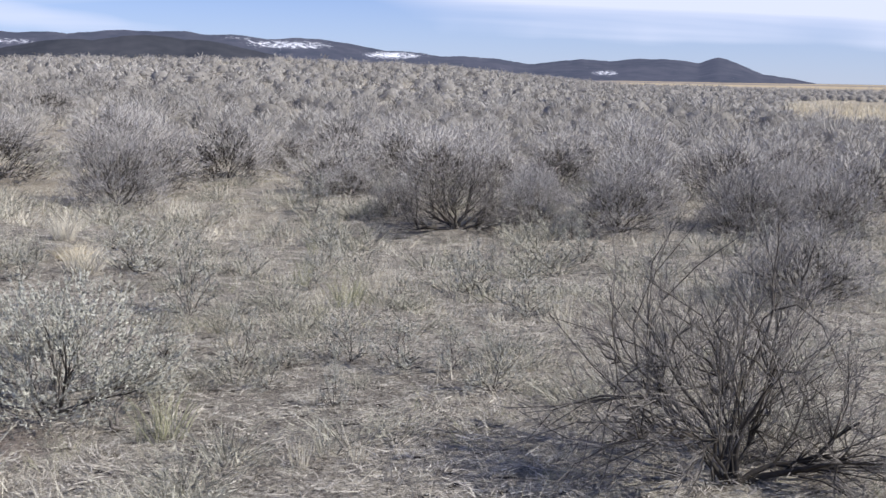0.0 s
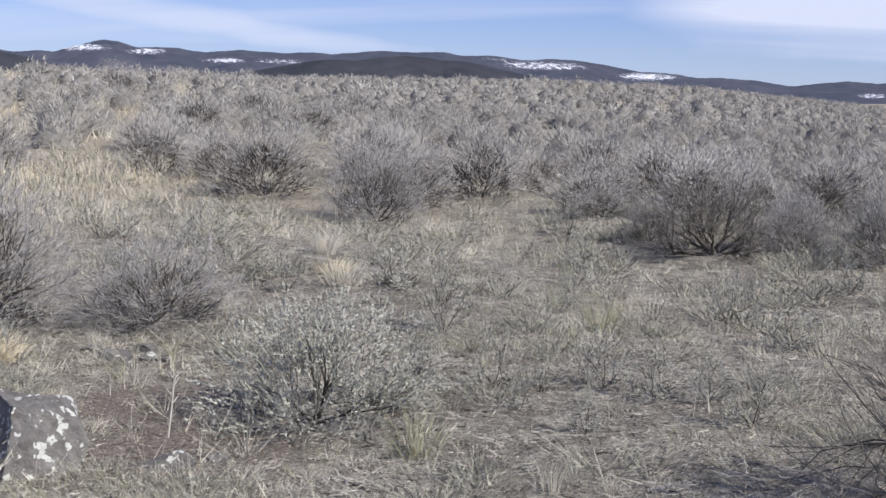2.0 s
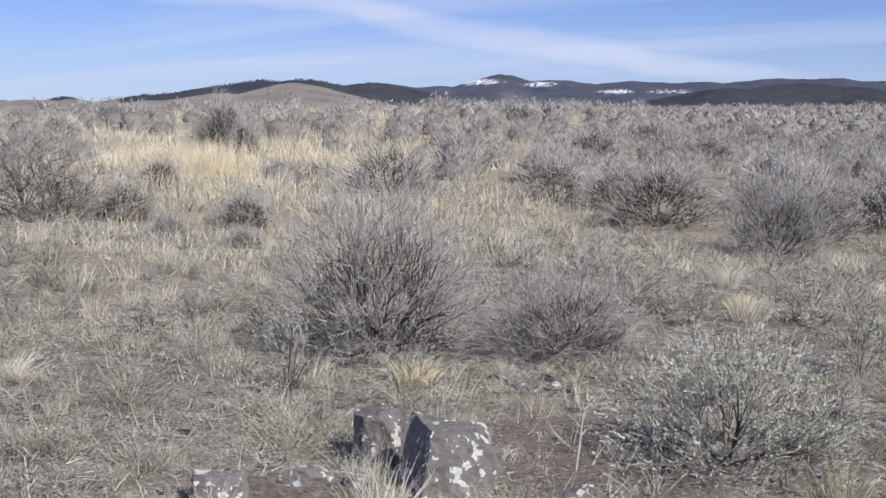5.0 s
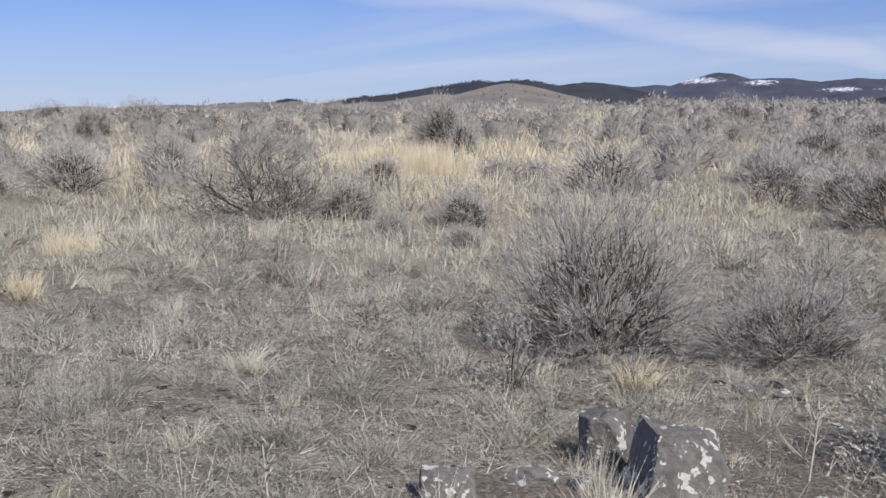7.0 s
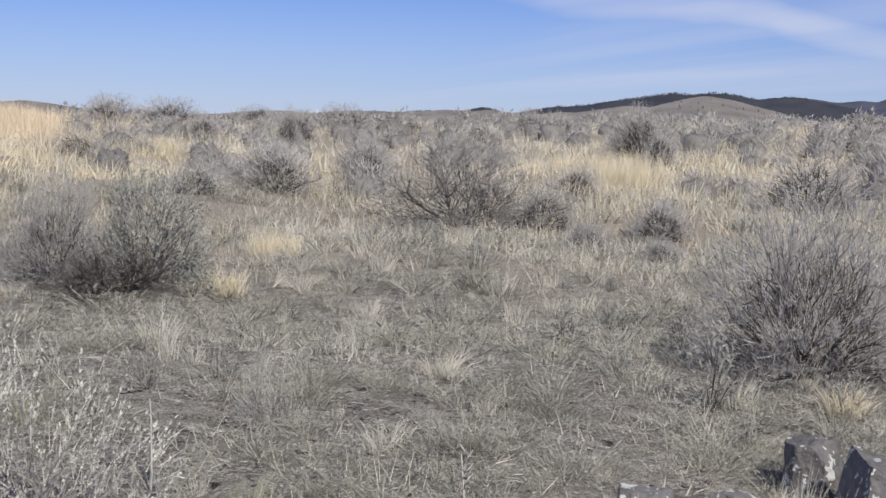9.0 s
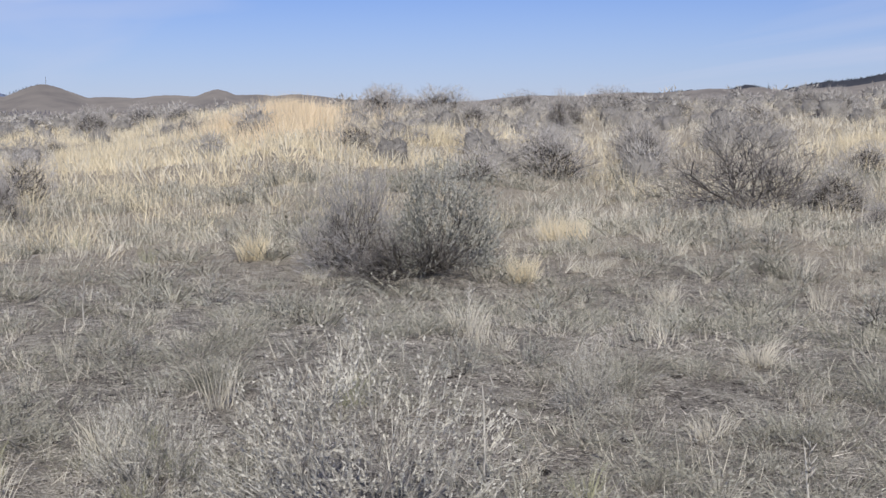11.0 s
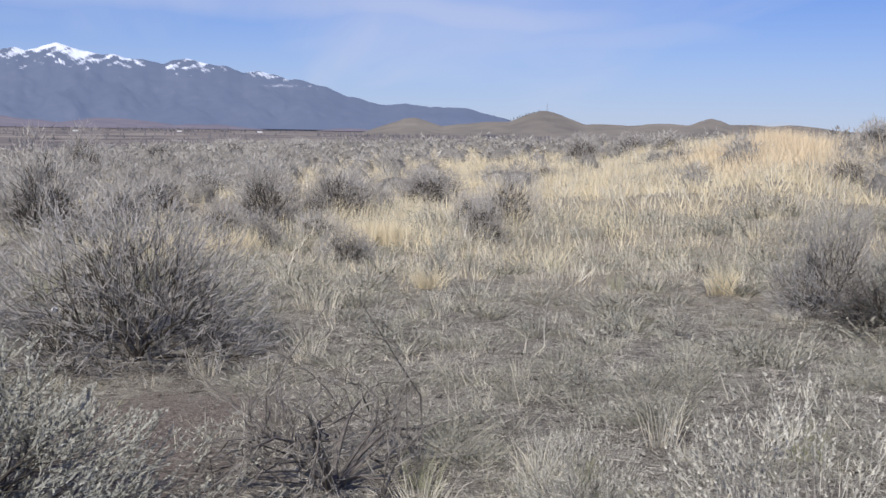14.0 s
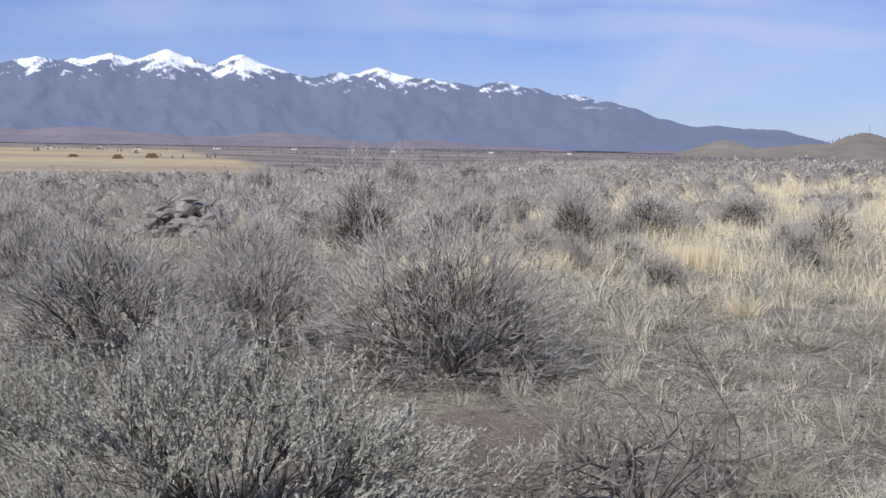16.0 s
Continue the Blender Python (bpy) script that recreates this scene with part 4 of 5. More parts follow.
def scatter():
    """Places of the shrubs of the open range, nearest first: bearing, distance, width, height."""
    rs = np.random.RandomState(7)
    got, cell = [], {}
    for x, y, r in PLACED:
        cell.setdefault((int(x // 2), int(y // 2)), []).append((x, y, r * 0.8))
    for _ in range(30000):
        b, d = rs.uniform(-27, 119), math.sqrt(rs.uniform(12 ** 2, 150 ** 2))
        lim = np.interp(b, CREST_BEARING, CREST_FAR) * 1.15
        if d > lim or rs.uniform() > density(b, d):
            continue
        x, y = -math.sin(radians(b)) * d, math.cos(radians(b)) * d
        if 101.8 < b < 108.8 and d < 27 or b < -6.5 and d > 95 and rs.uniform() < 0.55:
            continue
        if dryness(x, y) > 0.72 and b < 0 or rs.uniform() < 0.75 * (dryness(x, y) - 0.5):
            continue
        patch = noise.noise((x * 0.12, y * 0.12, 3.0))
        if 0 < b < 15 and d > 74 and rs.uniform() < 0.5:
            continue
        w = rs.uniform(0.7, 1.5) * (1.05 + 0.4 * patch) * (1 - 0.25 * float(smooth01((d - 45) / 30)) * (b < 20))
        h = w * rs.uniform(0.48, 0.68)
        key, ok = (int(x // 2), int(y // 2)), True
        for i in (-1, 0, 1):
            for j in (-1, 0, 1):
                for X, Y, R in cell.get((key[0] + i, key[1] + j), ()):
                    if (X - x) ** 2 + (Y - y) ** 2 < (0.6 * (R + w / 2)) ** 2:
                        ok = False
        if not ok:
            continue
        cell.setdefault(key, []).append((x, y, w / 2))
        got.append((d, x, y, w, h))
    got.sort()
    return got


OPEN = scatter()
SINGLE = 90
for d, x, y, w, h in OPEN[:SINGLE]:
    k = random.randrange(len(mid_models))
    if ("mid", k) not in MODELS:
        MODELS["mid", k] = shrub_thing("sagebrush", mid_models[k], BARK, DULL, KINDS["mid"][3], "shrub")
        ob = MODELS["mid", k]
    else:
        ob = copy_thing(MODELS["mid", k], Matrix())
    s = w / 1.4 * 1.04
    ob.matrix_basis = Matrix.LocRotScale((x, y, float(land(x, y))), Euler((0, 0, random.uniform(0, 6.28))), (s, s, h))
    tagged(ob, group="open range shrubs")


def joined(name, models, places, mats, label, category):
    """One mesh of many plants. models: lists of (V, F, material index); places: x, y, width, height, model."""
    vs, fs, ix, base = [], [], [], 0
    rs = np.random.RandomState(5)
    for x, y, w, h, k in places:
        V, F, I = models[k]
        a = rs.uniform(0, 6.28)
        c, s = math.cos(a), math.sin(a)
        P = np.stack([(V[:, 0] * c - V[:, 1] * s) * w + x, (V[:, 0] * s + V[:, 1] * c) * w + y, V[:, 2] * h], 1)
        P[:, 2] += float(land(x, y))
        vs.append(P); fs.append(F + base); ix.append(I); base += len(V)
    me = mesh_of(name, np.vstack(vs), np.vstack(fs), mats, np.concatenate(ix))
    return tagged(new(name, me), label, category, kind="stuff")


def tuft_clump(seed, n, length, width, lean=0.5):
    """A clump of n spiky blades on one root crown, unit wide and high."""
    rs = np.random.RandomState(seed)
    V, F = [(0, 0, -0.03)], []
    for k in range(n):
        a = rs.uniform(0, 6.28); r = rs.uniform(0, 0.35) ** 1.0
        p = np.array([math.cos(a) * r, math.sin(a) * r, -0.02])
        t = lean * rs.uniform(0.1, 1.0); a2 = a + rs.normal(0, 0.7)
        w = np.array([math.cos(a2) * math.sin(t), math.sin(a2) * math.sin(t), math.cos(t)])
        L = length * rs.uniform(0.5, 1.0)
        sd = np.cross(w, [math.cos(a2 + 1.2), math.sin(a2 + 1.2), 0.2]); sd /= np.linalg.norm(sd)
        q = p + w * L * 0.55
        w2 = w + np.array([math.cos(a2), math.sin(a2), -0.3]) * rs.uniform(0.0, 0.6) * lean
        e = q + w2 / np.linalg.norm(w2) * L * 0.5
        h = width * rs.uniform(0.6, 1.2) / 2
        i = 5 * k + 1
        V += [p - sd * h, p + sd * h, q - sd * h * 0.8, q + sd * h * 0.8, e]
        F += [(0, i + 1, i), (i, i + 1, i + 3), (i, i + 3, i + 2), (i + 2, i + 3, i + 4)]
    return np.array(V), np.array(F)


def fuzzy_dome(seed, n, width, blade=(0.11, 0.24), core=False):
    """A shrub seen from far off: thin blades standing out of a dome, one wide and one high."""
    rs = np.random.RandomState(seed)
    a, c = rs.uniform(0, 6.28, n), rs.uniform(0.05, 1, n)
    r = np.sqrt(1 - c * c)
    shell = np.stack([np.cos(a) * r * 0.5, np.sin(a) * r * 0.5, c], 1)
    lump = 1 + 0.22 * np.sin(a * 3 + rs.uniform(0, 6)) * r + 0.16 * np.sin(a * 5 + 4 * c + rs.uniform(0, 6)) * r
    P = shell * (lump * rs.uniform(0.45 if core else 0.2, 1, n) ** 0.5 * 0.8)[:, None]
    W = shell * np.array([1.4, 1.4, 0.7]) + rs.normal(0, 0.35, (n, 3)) + np.array([0, 0, 0.5]); W /= np.linalg.norm(W, axis=1)[:, None]
    V, F = ribbons(P, W, rs.uniform(*blade, n), width, rs, unit(shell * np.array([2, 2, 1])))
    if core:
        # closed core for the dense inside, coloured darker to stand for its shade
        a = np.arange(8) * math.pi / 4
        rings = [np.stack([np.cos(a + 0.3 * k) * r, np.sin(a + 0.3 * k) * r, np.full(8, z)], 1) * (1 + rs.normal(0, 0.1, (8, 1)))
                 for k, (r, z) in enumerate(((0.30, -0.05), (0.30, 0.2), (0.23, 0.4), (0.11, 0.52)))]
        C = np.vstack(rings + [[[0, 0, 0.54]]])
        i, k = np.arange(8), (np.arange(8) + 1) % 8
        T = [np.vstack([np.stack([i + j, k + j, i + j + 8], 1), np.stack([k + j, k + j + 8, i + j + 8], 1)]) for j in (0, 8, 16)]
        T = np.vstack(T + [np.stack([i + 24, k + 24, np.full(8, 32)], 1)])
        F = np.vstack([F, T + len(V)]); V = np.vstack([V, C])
    return V, F, (np.arange(len(F)) < n).astype(int)


# core colour darker than the blades: shade in the bush's gaps, painted
SHADECORE = material("shade_core", (0.15, 0.14, 0.125), (0.32, 0.30, 0.268), scale=5)
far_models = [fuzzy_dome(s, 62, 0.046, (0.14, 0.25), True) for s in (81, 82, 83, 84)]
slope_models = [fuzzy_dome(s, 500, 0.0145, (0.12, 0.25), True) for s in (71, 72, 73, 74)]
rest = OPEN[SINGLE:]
joined("sagebrush_slope", slope_models, [(x, y, w, h, i % 4) for i, (d, x, y, w, h) in enumerate(rest) if d < 42], [SHADECORE, FARSAGE], "grey sagebrush covering the gentle slope", "shrubs")
joined("sagebrush_distance", far_models, [(x, y, w, h, i % 4) for i, (d, x, y, w, h) in enumerate(rest) if d >= 42], [SHADECORE, FARSAGE], "distant grey sagebrush up to the skyline", "shrubs")

# ---- grass ----
TUFTS = [tuft_clump(s, 70, 1.0, 0.013, 0.6) for s in (91, 92, 93, 94)]
tuft_meshes = {}


def tuft(x, y, w, h, mat, label):
    k = random.randrange(4)
    if (k, mat.name) not in tuft_meshes:
        V, F = TUFTS[k]
        tuft_meshes[k, mat.name] = mesh_of("bunchgrass", V, F, [mat])
    ob = new("bunchgrass", tuft_meshes[k, mat.name])
    ob.matrix_basis = Matrix.LocRotScale((x, y, float(land(x, y))), Euler((0, 0, random.uniform(0, 6.28))), (w, w, h))
    return tagged(ob, label, "grass", group="bunchgrass clumps")


for x, y, w, h in TUFT_PLACES:
    for k in range(max(1, round((w / 0.2) ** 1.6))):
        a, r = random.uniform(0, 6.28), math.sqrt(random.random()) * max(0, w - 0.3) / 2
        tuft(x + math.cos(a) * r, y + math.sin(a) * r, min(w, 0.34) * random.uniform(0.7, 1.1), h * random.uniform(0.7, 1.1), GOLD if w > 0.42 else STRAW, "straw-coloured dry bunchgrass clump")

rs = np.random.RandomState(17)
count = 0
while count < 250:
    b, d = rs.uniform(-24, 116), math.sqrt(rs.uniform(4.2 ** 2, 17 ** 2))
    x, y = -math.sin(radians(b)) * d, math.cos(radians(b)) * d
    if rs.uniform() > 0.25 + 0.75 * smooth01((b - 15) / 20):
        continue
    h = rs.uniform(0.08, 0.2) if rs.uniform() < 0.6 else rs.uniform(0.2, 0.36)
    tuft(x, y, h * rs.uniform(0.5, 1.1), h, STRAW if rs.uniform() < 0.8 else GREEN, "short dry grass clump on bare soil")
    count += 1

def grass_blades(seed, n, width, lean):
    """Loose thin blades, one triangle each, unit wide and high."""
    rs = np.random.RandomState(seed)
    a, r = rs.uniform(0, 6.28, n), np.sqrt(rs.uniform(0, 0.2, n))
    P = np.stack([np.cos(a) * r, np.sin(a) * r, np.full(n, -0.02)], 1)
    W = np.stack([np.cos(a) * lean, np.sin(a) * lean, np.ones(n)], 1) + rs.normal(0, 0.28, (n, 3)); W /= np.linalg.norm(W, axis=1)[:, None]
    V, F = ribbons(P, W, rs.uniform(0.45, 1.0, n), width, rs)
    return V, F, np.zeros(len(F), int)


grass_models = [grass_blades(s, 17, 0.022, 0.3) for s in (101, 102, 103)]
far_grass = [grass_blades(s, 13, 0.042, 0.25) for s in (107, 108, 109)]
thin_models = [grass_blades(s, 26, 0.011, 0.45) for s in (104, 105, 106)]
gold_models = [(V, F, np.ones(len(F), int)) for V, F, I in grass_models]
thin_gold = [(V, F, np.ones(len(F), int)) for V, F, I in thin_models]
green_models = [(V, F, np.full(len(F), 2)) for V, F, I in thin_models]
places = []
for _ in range(90000):
    b, d = rs.uniform(-25, 117), 5 + 75 * rs.uniform() ** 0.8
    if len(places) > 15000:
        break
    if d > np.interp(b, CREST_BEARING, CREST_FAR) * 1.1:
        continue
    x, y = -math.sin(radians(b)) * d, math.cos(radians(b)) * d
    dr = float(dryness(x, y)) + 0.35 * noise.noise((x * 0.25, y * 0.25, 1.0))
    if rs.uniform() > max(0.06, dr) or rs.uniform() > 0.2 + 0.8 * smooth01((d - 7) / 8):
        continue
    h = rs.uniform(0.2, 0.46) * (0.7 + 0.5 * dr) * (0.6 + 0.4 * smooth01((d - 8) / 10))
    w = h * rs.uniform(0.8, 1.5)
    k = rs.randint(3)
    places.append((x, y, w, h, k + (3 if rs.uniform() < dr - (0.15 if b > 57 else 0.5) else 0) + (9 if d > 24 else 0)))
for cb, cd, rb, rd, n, tall in ((66, 37, 2.6, 5, 420, 0.75), (40, 27, 3.0, 4, 170, 0.6), (33, 30, 2.0, 5, 90, 0.5), (61, 30, 2.5, 4, 110, 0.5), (74, 34, 5, 7, 260, 0.5), (84, 24, 3, 4, 130, 0.5), (52, 26, 3, 4, 80, 0.5), (91, 17.5, 2.0, 1.5, 50, 0.45), (110, 19, 1.8, 2.5, 70, 0.5), (102, 23.5, 1.2, 1.6, 50, 0.5), (95, 27, 3, 4, 110, 0.5), (79, 42, 5, 6, 220, 0.55)):
    for _ in range(n):
        b, d = rs.normal(cb, rb * 0.6), rs.normal(cd, rd * 0.6)
        x, y = -math.sin(radians(b)) * d, math.cos(radians(b)) * d
        h = tall * rs.uniform(0.6, 1.1)
        places.append((x, y, h * rs.uniform(0.8, 1.2), h, (6 if cb == 66 else 3) + rs.randint(3)))
AMBER = material("amber_grass", (0.58, 0.46, 0.30), (0.92, 0.77, 0.55), scale=4, island=0.8)
amber_models = [(V, F, np.full(len(F), 2)) for V, F, I in grass_models]
joined("dry_grass", grass_models + gold_models + amber_models + far_grass + [(V, F, I + 1) for V, F, I in far_grass], places, [STRAW, GOLD, AMBER], "tall straw-yellow dry grass between the shrubs", "grass")

short = []
for _ in range(19000):
    b, d = rs.uniform(-25, 117), 3.9 + 17 * rs.uniform() ** 1.15
    x, y = -math.sin(radians(b)) * d, math.cos(radians(b)) * d
    if noise.noise((x * 0.5, y * 0.5, 9.0)) + 0.06 + 0.08 * (b < 45) < rs.uniform(-0.05, 0.4):
        continue
    if rs.uniform() < bareness(x, y) or b > 40 and rs.uniform() < (0.5 if b < 65 else 0.68):
        continue
    h = rs.uniform(0.04, 0.13)
    h *= 1 + (d - 4) / 30
    k = rs.randint(3)
    short.append((x, y, h * rs.uniform(1.0, 2.2), h, k + (6 if rs.uniform() < 0.2 else 9 if d > 8 else 0)))
short = [g for g in short if all((g[0] - X) ** 2 + (g[1] - Y) ** 2 > (0.75 * R) ** 2 for X, Y, R in PLACED)]
joined("short_grass", thin_models + thin_gold + green_models + grass_models, short, [STRAW, GOLD, GREEN], "short dry grass and green shoots on the soil", "grass")


SCRUB = material("scrub_leaf", (0.075, 0.073, 0.056), (0.58, 0.555, 0.455), scale=5, big=4.5, island=0.3)
scrub = []
for _ in range(13500):
    b, d = rs.uniform(-25, 117), 4.0 + 20 * rs.uniform() ** 1.05
    x, y = -math.sin(radians(b)) * d, math.cos(radians(b)) * d
    if 2.2 * noise.noise((x * 1.6, y * 1.6, 19.0)) + 0.2 * smooth01((b - 20) / 30) < rs.uniform(0.0, 0.6):
        continue
    if rs.uniform() < bareness(x, y):
        continue
    if any((x - X) ** 2 + (y - Y) ** 2 < (0.85 * R) ** 2 for X, Y, R in PLACED):
        continue
    h = 0.06 + 0.2 * rs.uniform() ** 1.5
    h *= 1 + (d - 4) / 30
    scrub.append((x, y, h * rs.uniform(1.1, 1.9), h, rs.randint(3) + (3 if d > 9 else 0)))


def sprig_clump(seed, stems, leaves, blade, leaf):
    """A low clump of leafy sprigs, one wide and one high."""
    rs = np.random.RandomState(seed)
    a, r = rs.uniform(0, 6.28, stems), np.sqrt(rs.uniform(0, 0.09, stems))
    flat = np.stack([np.cos(a), np.sin(a), np.zeros(stems)], 1)
    P = flat * r[:, None] - np.array([0, 0, 0.03])
    W = unit(flat * (0.3 + r * 2.2)[:, None] + rs.normal(0, 0.22, (stems, 3)) * np.array([1, 1, 0.3]) + np.array([0, 0, 0.9]))
    L = rs.uniform(0.45, 1.0, stems)
    V, F = ribbons(P, W, L, blade, rs, flat)
    i = rs.randint(0, stems, leaves)
    Q = P[i] + W[i] * (L[i] * rs.uniform(0.35, 1.0, leaves))[:, None]
    LV, LF = ribbons(Q, unit(W[i] + rs.normal(0, 0.5, (leaves, 3))), leaf[0] * rs.uniform(0.6, 1.2, leaves), leaf[1], rs, flat[i] + np.array([0, 0, 0.5]), 0.9)
    return np.vstack([V, LV]), np.vstack([F, LF + len(V)]), np.zeros(len(F) + len(LF), int)


joined("low_scrub", [sprig_clump(s, 48, 95, 0.012, (0.085, 0.024)) for s in (111, 112, 113)] + [sprig_clump(s, 32, 36, 0.022, (0.12, 0.04)) for s in (114, 115, 116)], scrub, [SCRUB], "ankle-high grey-green scrub between the shrubs", "scrub")


def thatch(n):
    """Flattened mats of last year's grass, lying one way in each clump."""
    rs = np.random.RandomState(37)
    b = np.radians(rs.uniform(-24, 116, n)); d = 3.9 + 12 * rs.uniform(0, 1, n) ** 1.2
    x, y = -np.sin(b) * d, np.cos(b) * d
    keep = rs.uniform(0, 1, n) > bareness(x, y)
    x, y = np.repeat(x[keep], 14), np.repeat(y[keep], 14)
    lay = np.repeat(rs.uniform(0, 6.28, keep.sum()), 14) + rs.normal(0, 0.6, len(x))
    size = np.repeat(rs.uniform(0.05, 0.14, keep.sum()), 14)
    x, y = x + rs.normal(0, 0.45, len(x)) * size, y + rs.normal(0, 0.45, len(x)) * size
    P = np.stack([x, y, land(x, y) + rs.uniform(0.002, 0.03, len(x))], 1)
    W = unit(np.stack([np.cos(lay), np.sin(lay), rs.uniform(-0.05, 0.35, len(x))], 1))
    V, F = ribbons(P, W, size * rs.uniform(0.5, 1.2, len(x)), 0.0042, rs, np.array([[0, 0, 1.0]]) + 0 * P, 0.4)
    return tagged(new("grass_thatch", mesh_of("grass_thatch", V, F, [LITTER])), "flattened mats of pale dead grass on the soil", "grass", kind="stuff")


thatch(5500)


def litter(n):
    """Broken straws and twigs lying on the soil."""
    rs = np.random.RandomState(23)
    b = np.radians(rs.uniform(-24, 116, n)); d = 3.9 + 13 * rs.uniform(0, 1, n) ** 1.25
    x, y = -np.sin(b) * d, np.cos(b) * d
    keep = rs.uniform(0, 1, n) > 0.6 * bareness(x, y)
    x, y = x[keep], y[keep]; n = len(x)
    a = rs.uniform(0, 6.28, n); L = rs.uniform(0.012, 0.055, n) * (1 + (rs.uniform(0, 1, n) > 0.98) * 2.5)
    W = np.stack([np.cos(a), np.sin(a), rs.uniform(-0.1, 0.45, n) ** 2], 1)
    P = np.stack([x, y, land(x, y) + rs.uniform(0.003, 0.016, n)], 1)
    side = np.stack([-np.sin(a), np.cos(a), rs.uniform(-0.4, 0.4, n)], 1) * rs.uniform(0.001, 0.0034, n)[:, None]
    V = np.stack([P - side, P + side, P + W * L[:, None]], 1).reshape(-1, 3)
    return tagged(new("plant_litter", mesh_of("plant_litter", V, np.arange(len(V)).reshape(-1, 3), [LITTER])), "pale broken straw and twig litter on the soil", "litter", kind="stuff")


litter(110000)


def dry_stems(n):
    """Single thin stalks of last year's grass and weeds, upright or leaning, in loose groups."""
    rs = np.random.RandomState(29)
    b = np.radians(rs.uniform(-22, 116, n // 5)); d = 4.2 + 12 * rs.uniform(0, 1, n // 5) ** 1.1
    keep = rs.uniform(0, 1, len(b)) < np.interp(np.degrees(b), (10, 35, 60, 75), (0.3, 1.0, 0.9, 0.35))
    b, d = b[keep], d[keep]
    x = np.repeat(-np.sin(b) * d, 5) + rs.normal(0, 0.05, 5 * len(b))
    y = np.repeat(np.cos(b) * d, 5) + rs.normal(0, 0.05, 5 * len(b))
    size = np.repeat(rs.uniform(0.08, 0.26, len(b)), 5) * rs.uniform(0.6, 1.1, len(x))
    lean = rs.normal(0, 0.5, (len(x), 2))
    W = unit(np.stack([lean[:, 0], lean[:, 1], np.ones(len(x))], 1))
    P = np.stack([x, y, land(x, y) - 0.01], 1)
    V, F = ribbons(P, W, size, 0.0046, rs, unit(-P * np.array([1, 1, 0])), 0.5)
    return tagged(new("dry_stems", mesh_of("dry_stems", V, F, [STRAW])), "thin pale upright stalks of dead grass", "grass", kind="stuff")


dry_stems(7000)


# ---- rocks ----
def rock_material():
    m = material("lichen_rock", (0.095, 0.086, 0.078), (0.25, 0.235, 0.22), rough=0.9, scale=22, big=3, bump=0.5, bump_scale=45)
    nt = m.node_tree
    b = nt.nodes["Principled BSDF"]
    n, ln = nt.nodes.new, nt.links.new
    base = b.inputs["Base Color"].links[0].from_socket
    geo = n("ShaderNodeNewGeometry")
    vo = n("ShaderNodeTexVoronoi"); vo.inputs["Scale"].default_value = 27
    wob = n("ShaderNodeTexNoise"); wob.inputs["Scale"].default_value, wob.inputs["Detail"].default_value = 30, 4
    ln(geo.outputs["Position"], wob.inputs["Vector"])
    mad = n("ShaderNodeVectorMath"); mad.operation = "MULTIPLY_ADD"
    mad.inputs[1].default_value = (0.07, 0.07, 0.07)
    ln(wob.outputs["Color"], mad.inputs[0]); ln(geo.outputs["Position"], mad.inputs[2])
    ln(mad.outputs[0], vo.inputs["Vector"])
    big = n("ShaderNodeTexNoise"); big.inputs["Scale"].default_value = 9
    ln(geo.outputs["Position"], big.inputs["Vector"])
    su = n("ShaderNodeMath"); su.operation = "MULTIPLY_ADD"; su.inputs[1].default_value = -1.9
    ln(big.outputs["Fac"], su.inputs[0]); ln(vo.outputs["Distance"], su.inputs[2])
    mr = n("ShaderNodeMapRange"); mr.inputs["From Min"].default_value, mr.inputs["From Max"].default_value = -0.65, -0.73
    ln(su.outputs[0], mr.inputs["Value"])
    mix = n("ShaderNodeMix"); mix.data_type = "RGBA"
    ln(mr.outputs[0], mix.inputs["Factor"]); ln(base, mix.inputs["A"]); mix.inputs["B"].default_value = (0.56, 0.56, 0.51, 1)
    ln(mix.outputs["Result"], b.inputs["Base Color"])
    return m


ROCK = rock_material()
DARKROCK = material("field_stone", (0.12, 0.11, 0.103), (0.36, 0.335, 0.315), scale=12, big=2, objects=0.5, bump=0.5, bump_scale=30)


def rock_mesh(seed, size, cuts=9, detail=4, rough=0.035, faces=()):
    """An angular boulder: a ball planed by flat faces, then roughened."""
    rs = np.random.RandomState(seed)
    bm = bmesh.new()
    bmesh.ops.create_icosphere(bm, subdivisions=detail, radius=1.0)
    planes = [(Vector(n).normalized(), d) for n, d in faces]
    for _ in range(cuts):
        nrm = rs.normal(0, 1, 3); nrm /= np.linalg.norm(nrm)
        planes.append((Vector(nrm), rs.uniform(0.6, 0.85)))
    off = Vector(rs.uniform(0, 50, 3))
    for v in bm.verts:
        p = v.co * 1.25
        for _ in range(2):
            for nrm, dist in planes:
                k = p.dot(nrm)
                if k > dist:
                    p -= nrm * (k - dist)
        p += v.co * (noise.noise(p * 2.3 + off) * rough * 1.6 + noise.noise(p * 7 + off) * rough + noise.noise(p * 19 + off) * rough * 0.5)
        v.co = Vector((p.x * size[0], p.y * size[1], p.z * size[2]))
    me = bpy.data.meshes.new("boulder")
    bm.to_mesh(me); bm.free()
    me.materials.append(ROCK)
    return me


def boulder(seed, x, y, size, turn, sink, tip=(0, 0), label="grey lichen-spotted boulder sunk in the soil", faces=()):
    ob = new("boulder", rock_mesh(seed, size, 4 if faces else 9, 5 if faces else 4, 0.03, faces))
    ob.matrix_basis = pose(x, y, float(land(x, y)) + size[2] * sink, tip[0], tip[1], turn)
    return tagged(ob, label, "rock", group="boulders")


